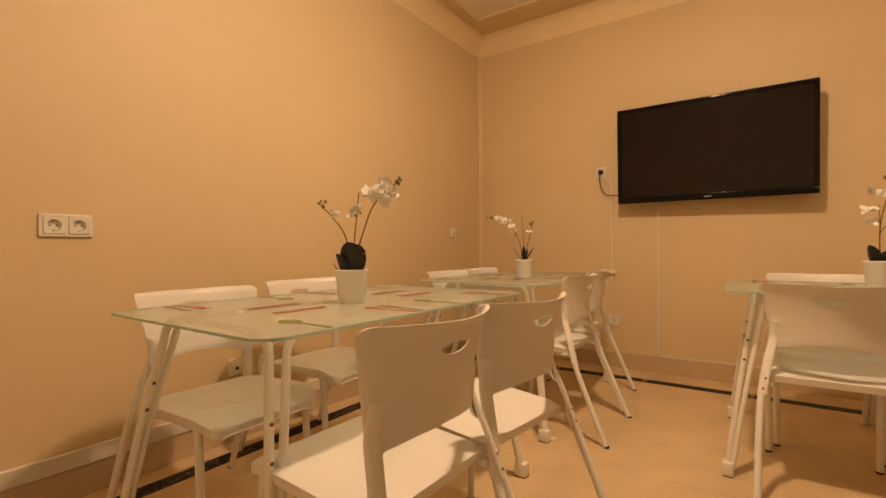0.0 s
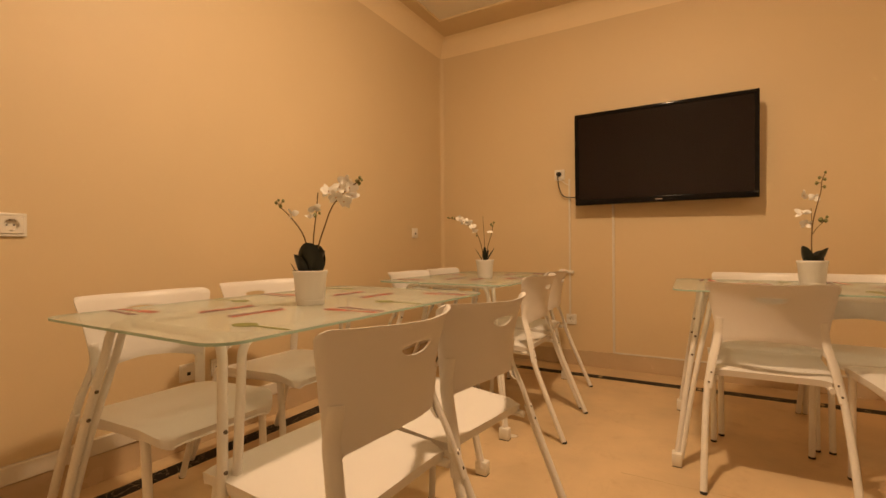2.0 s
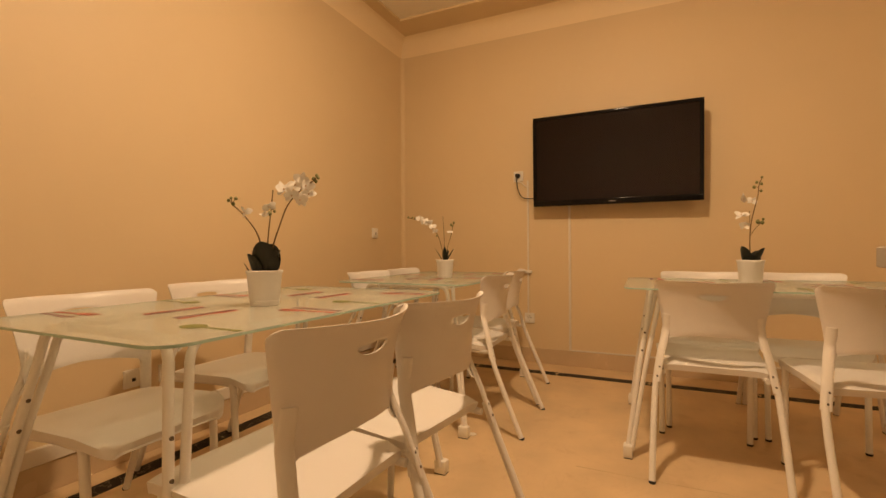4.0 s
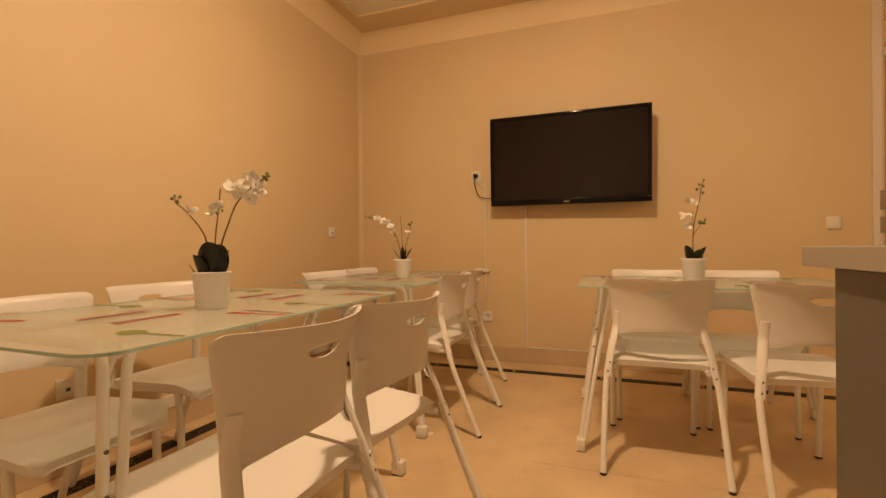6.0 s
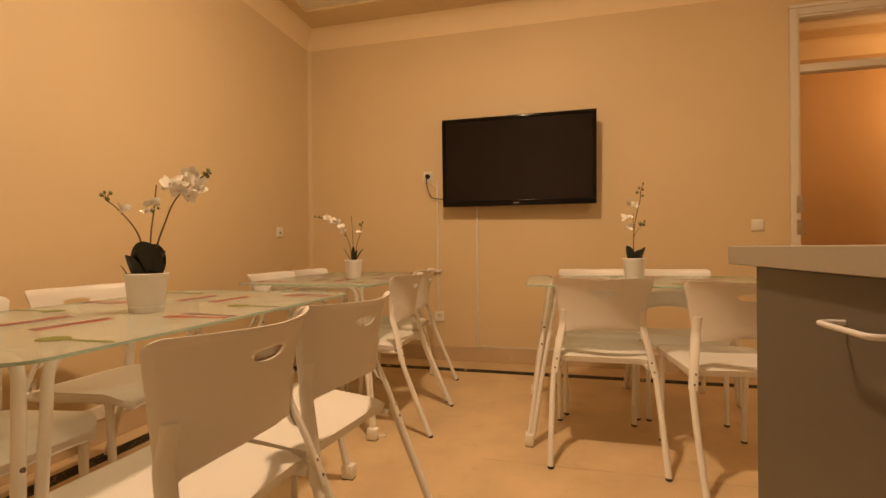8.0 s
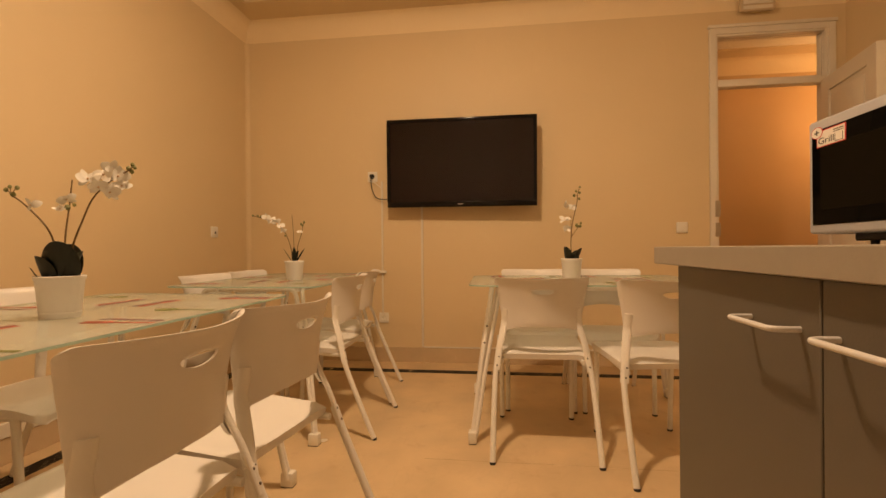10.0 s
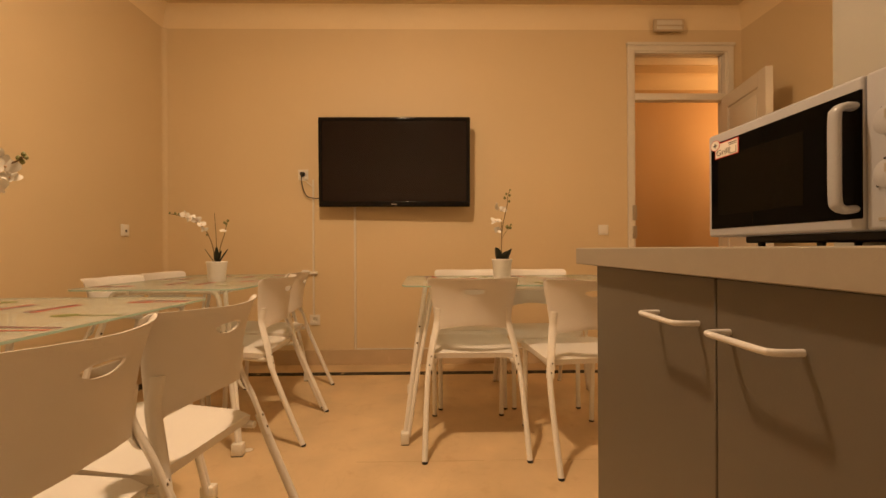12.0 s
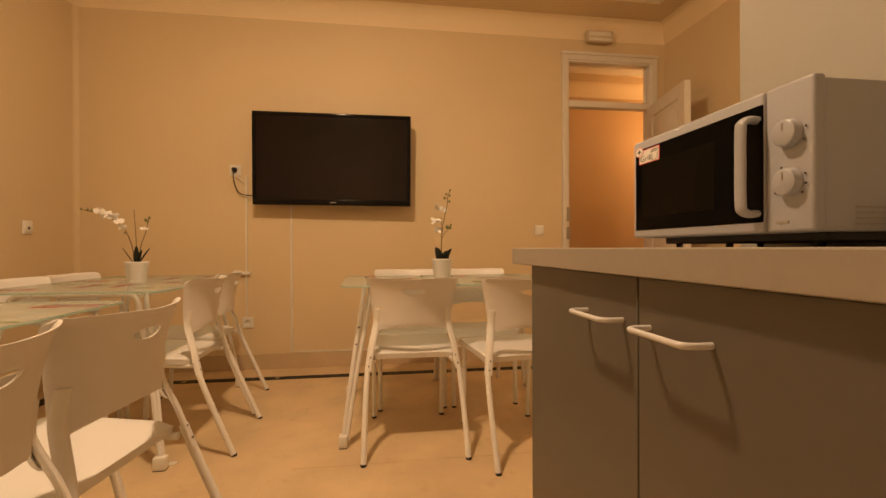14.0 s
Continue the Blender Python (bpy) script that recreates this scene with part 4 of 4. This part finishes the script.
orchid("tall white orchid with two dark leaves in a white pot", pose(2.447, -1.065, TZ, 0, 0, 0) @ Matrix.Scale(1.04, 4),
       [([(0.0, 0, Z0), (-0.002, 0, 0.20), (0.004, 0, 0.285), (0.018, -0.002, 0.355), (0.030, -0.004, 0.410), (0.034, -0.004, 0.455), (0.046, -0.004, 0.490)], 0.0026,
         [((-0.036, -0.010, 0.322), 0.030), ((-0.022, -0.010, 0.272), 0.026), ((-0.030, -0.008, 0.395), 0.026), ((0.010, 0.012, 0.385), 0.022)],
         [((0.016, -0.004, 0.448), 0.0075), ((0.026, -0.004, 0.470), 0.0065), ((0.046, -0.004, 0.492), 0.0055), ((0.044, -0.004, 0.462), 0.0065), ((0.042, -0.004, 0.430), 0.0065)]),
        ([(0.0, 0, 0.225), (0.014, -0.002, 0.250), (0.034, -0.004, 0.275)], 0.0018, [], [((0.028, -0.010, 0.288), 0.010), ((0.046, -0.004, 0.284), 0.0085), ((0.050, -0.004, 0.300), 0.006)]),
        ([(0.0, 0.002, 0.24), (-0.002, 0.002, 0.34)], 0.0016, [], [])],
       [((-0.020, -0.014, 0.094), 215, 0.020, 0.030, 0.086, 0.004, 0.4), ((0.022, -0.014, 0.094), 325, 0.032, 0.030, 0.078, 0.004, 0.4), ((0.002, -0.022, 0.092), 270, 0.012, 0.036, 0.048, 0.004, 0.3),
        ((-0.014, 0.012, 0.094), 150, 0.020, 0.030, 0.072, 0.004, 0.4), ((0.016, 0.012, 0.094), 40, 0.024, 0.030, 0.066, 0.004, 0.4)], 11)

# ---------------------------------------------------------------- kitchen counter
CX = 2.448                    # the worktop's front edge
CF = 2.466                    # the cabinet doors' faces
CEND = -2.372
CT = 0.890
bm = boxes(((CX, BACK + 0.04, CT - 0.041), (PX, CEND, CT), 0.003, 2))
top = thing("worktop", "grey-beige laminate worktop on the base cabinets", "worktop")
part("slab", bm, M_COUNTER, top)
part("front_edge_band", boxes(((CX - 0.0012, BACK + 0.04, CT - 0.0395), (CX + 0.001, CEND - 0.002, CT - 0.0015), 0.0005, 1)), M_COUNTER, top)
part("end_edge_band", boxes(((CX + 0.002, CEND - 0.001, CT - 0.0395), (PX - 0.002, CEND + 0.0012, CT - 0.0015), 0.0005, 1)), M_COUNTER, top)


def base_cabinet(label, y1, y0, doors):
    """A base unit from y1 (far) to y0 (near); doors face -x."""
    cb = thing("base_cabinet", label, "cabinet", pose(0, 0, 0), "base cabinets")
    part("carcass", boxes(((CF + 0.020, y0, 0.10), (PX, y1, CT - 0.041))), M_CAB, cb, smooth=0)
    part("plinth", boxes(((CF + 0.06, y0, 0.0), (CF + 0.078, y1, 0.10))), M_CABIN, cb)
    w = (y1 - y0) / doors
    for i in range(doors):
        a, b_ = y1 - w * i, y1 - w * (i + 1)
        d = part("door", boxes(((CF, b_ + 0.0018, 0.105), (CF + 0.0185, a - 0.0018, CT - 0.0425), 0.0015, 1)), M_CAB, cb, "plain grey laminate door")
        # one bow handle near the top of each door
        s = -1 if i % 2 == 0 else 1
        h0 = (b_ + 0.040) if s < 0 else (a - 0.030)
        h1 = h0 + (0.118 if s < 0 else -0.118)
        lo, hi = min(h0, h1), max(h0, h1)
        hb = bmesh.new()
        z = 0.779
        x = CF
        tube(hb, smooth_path([(x + 0.002, hi, z), (x - 0.020, hi, z), (x - 0.031, hi - 0.004, z), (x - 0.035, hi - 0.014, z), (x - 0.035, (hi + lo) / 2, z), (x - 0.035, lo + 0.014, z), (x - 0.031, lo + 0.004, z), (x - 0.020, lo, z), (x + 0.002, lo, z)], 5), 0.0042, 12)
        part("handle", hb, M_HANDLE, d, "white enamelled bow handle")
    return cb


base_cabinet("grey laminate base cabinet with two doors", -2.470, -3.384, 2)
base_cabinet("grey laminate base cabinet with two doors", -3.386, -4.300, 2)

# ---------------------------------------------------------------- microwave
MX, MY0, MY1 = 2.765, -2.922, -2.420       # front plane, near end, far end
MZ0, MZ1 = 0.914, 1.163
mw = thing("microwave_oven", "white microwave oven with a dark door on the worktop", "microwave", pose(0, 0, 0))
part("body", boxes(((MX + 0.022, MY0 + 0.004, MZ0), (MX + 0.330, MY1 - 0.004, MZ1 - 0.004), 0.006, 2)), M_MW, mw)
MD = -2.829                                # the door's edge beside the knobs
door_mw = part("door", boxes(((MX, MD, MZ0 + 0.001), (MX + 0.024, MY1, MZ1), 0.006, 3)), M_MW, mw, "white framed microwave door")
part("door_glass", boxes(((MX - 0.0015, MD + 0.002, MZ0 + 0.020), (MX + 0.004, MY1 - 0.013, MZ1 - 0.022), 0.001, 1)), M_MWDARK, door_mw, "black door glass")
part("window", boxes(((MX - 0.0022, MD + 0.115, MZ0 + 0.052), (MX + 0.002, MY1 - 0.040, MZ1 - 0.060), 0.0005, 1)), M_MWWIN, door_mw, "dark perforated window")
bm = bmesh.new()
hy = -2.811
tube(bm, smooth_path([(MX + 0.001, hy - 0.003, 1.116), (MX - 0.014, hy - 0.002, 1.117), (MX - 0.025, hy, 1.112), (MX - 0.0295, hy, 1.098), (MX - 0.030, hy, 1.032), (MX - 0.0295, hy, 0.968), (MX - 0.025, hy, 0.954), (MX - 0.014, hy - 0.002, 0.949), (MX + 0.001, hy - 0.003, 0.950)], 6), 0.0068, 16, flat=1.75, axis=(0, 1, 0))
part("handle", bm, M_MW, door_mw, "flat white bow handle")
panel = part("control_panel", boxes(((MX + 0.001, MY0, MZ0 + 0.001), (MX + 0.024, MD - 0.0025, MZ1), 0.006, 3)), M_MW, mw)
KY = -2.880
for z in (1.077, 0.997):
    turn = Matrix.Translation((MX - 0.0008, KY, z)) @ Matrix.Rotation(radians(-90), 4, "Y")
    bm = bmesh.new()
    lathe(bm, [(0, 0.014), (0.0190, 0.014), (0.0215, 0.0125), (0.0228, 0.002), (0.0240, 0.0), (0, 0)], 28, m=turn)
    kn = part("knob", bm, M_MW, panel, "white round control knob")
    part("pointer", boxes(((MX - 0.0158, KY - 0.0015, z + 0.003), (MX - 0.0145, KY + 0.0015, z + 0.016))), M_COUNTER, kn)
    for i, a in enumerate((-60, -30, 0, 30, 140, 170, 200) if z < 1.03 else (-50, -20, 10, 150, 190)):
        t = radians(a + 90)
        bm = bmesh.new()
        lathe(bm, [(0, 0.0009), (0.0022 if i % 2 else 0.0015, 0.0009), (0.0022, 0), (0, 0)], 8, m=Matrix.Translation((MX - 0.0009, KY + 0.0300 * math.sin(t), z + 0.0300 * math.cos(t))) @ Matrix.Rotation(radians(-90), 4, "Y"))
        part("dial_mark", bm, M_INK, panel)
part("opener_print", boxes(((MX - 0.0004, MY0 + 0.045, MZ0 + 0.016), (MX + 0.004, MD - 0.025, MZ0 + 0.020))), M_COUNTER, panel)
part("base_plate", boxes(((MX + 0.045, MY0 + 0.012, MZ0 - 0.015), (MX + 0.32, MY1 - 0.067, MZ0 + 0.002), 0.003, 1)), M_RUBBER, mw, "black underside")
for y in (MY0 + 0.05, MY1 - 0.098, MY1 - 0.258):
    for x in (MX + 0.062, MX + 0.285):
        bm = bmesh.new()
        lathe(bm, [(0, 0), (0.007, 0), (0.0085, 0.022), (0.012, 0.028), (0, 0.028)], 14, at=(x, y, CT + 0.0002))
        part("foot", bm, M_RUBBER, mw)
for z in (0.926, 0.935, 0.944, 0.953):
    part("vent_slot", boxes(((MX + 0.080, MY0 + 0.0025, z), (MX + 0.170, MY0 + 0.006, z + 0.0020))), M_COUNTER, mw)
# sticker on the door
SY, SZ = MY1 - 0.014, MZ1 - 0.022
stick = part("sticker", boxes(((MX - 0.0026, SY - 0.068, SZ - 0.040), (MX - 0.0014, SY - 0.008, SZ - 0.004), 0.0005, 1)), M_STICKRED, door_mw, "white and red sticker with the word Grill")
part("sticker_face", boxes(((MX - 0.0030, SY - 0.066, SZ - 0.038), (MX - 0.0024, SY - 0.010, SZ - 0.006))), M_STICK, stick)
bm = bmesh.new()
lathe(bm, [(0, 0.0012), (0.0125, 0.0012), (0.0125, 0)], 24, m=Matrix.Translation((MX - 0.0024, SY - 0.010, SZ - 0.007)) @ Matrix.Rotation(radians(-90), 4, "Y"))
part("sticker_disc", bm, M_STICKRED, stick)
bm = bmesh.new()
lathe(bm, [(0, 0.0016), (0.0112, 0.0016), (0.0112, 0)], 24, m=Matrix.Translation((MX - 0.0024, SY - 0.010, SZ - 0.007)) @ Matrix.Rotation(radians(-90), 4, "Y"))
part("sticker_disc_face", bm, M_STICK, stick)
part("plus_print", boxes(((MX - 0.0044, SY - 0.0155, SZ - 0.0082), (MX - 0.0038, SY - 0.0045, SZ - 0.0058)), ((MX - 0.0044, SY - 0.0112, SZ - 0.0125), (MX - 0.0038, SY - 0.0088, SZ - 0.0015))), M_INK, stick)
part("line_print", boxes(((MX - 0.0034, SY - 0.064, SZ - 0.012), (MX - 0.0029, SY - 0.044, SZ - 0.010)), ((MX - 0.0034, SY - 0.064, SZ - 0.016), (MX - 0.0029, SY - 0.044, SZ - 0.0145)),
                         ((MX - 0.0034, SY - 0.063, SZ - 0.036), (MX - 0.0029, SY - 0.047, SZ - 0.035)), ((MX - 0.0034, SY - 0.063, SZ - 0.036), (MX - 0.0029, SY - 0.062, SZ - 0.020)), ((MX - 0.0034, SY - 0.048, SZ - 0.036), (MX - 0.0029, SY - 0.047, SZ - 0.020))), M_INK, stick)
cu = bpy.data.curves.new("word", "FONT")
cu.body, cu.size, cu.extrude, cu.align_x, cu.align_y = "Grill", 0.019, 0.0002, "LEFT", "BOTTOM"
word = new("word_source", cu)
dg = bpy.context.evaluated_depsgraph_get()
me = bpy.data.meshes.new_from_object(word.evaluated_get(dg))
bpy.data.objects.remove(word)
me.materials.clear()
me.materials.append(M_INK)
txt = new("word_print", me)
txt.parent = stick
txt.matrix_basis = Matrix.Translation((MX - 0.0032, SY - 0.012, SZ - 0.037)) @ Matrix(((0, 0, -1, 0), (-1, 0, 0, 0), (0, 1, 0, 0), (0, 0, 0, 1)))
stick.matrix_basis = Matrix.Translation((0, SY - 0.005, SZ)) @ Matrix.Diagonal((1, 1.42, 1.0, 1)) @ Matrix.Translation((0, -SY, -SZ))
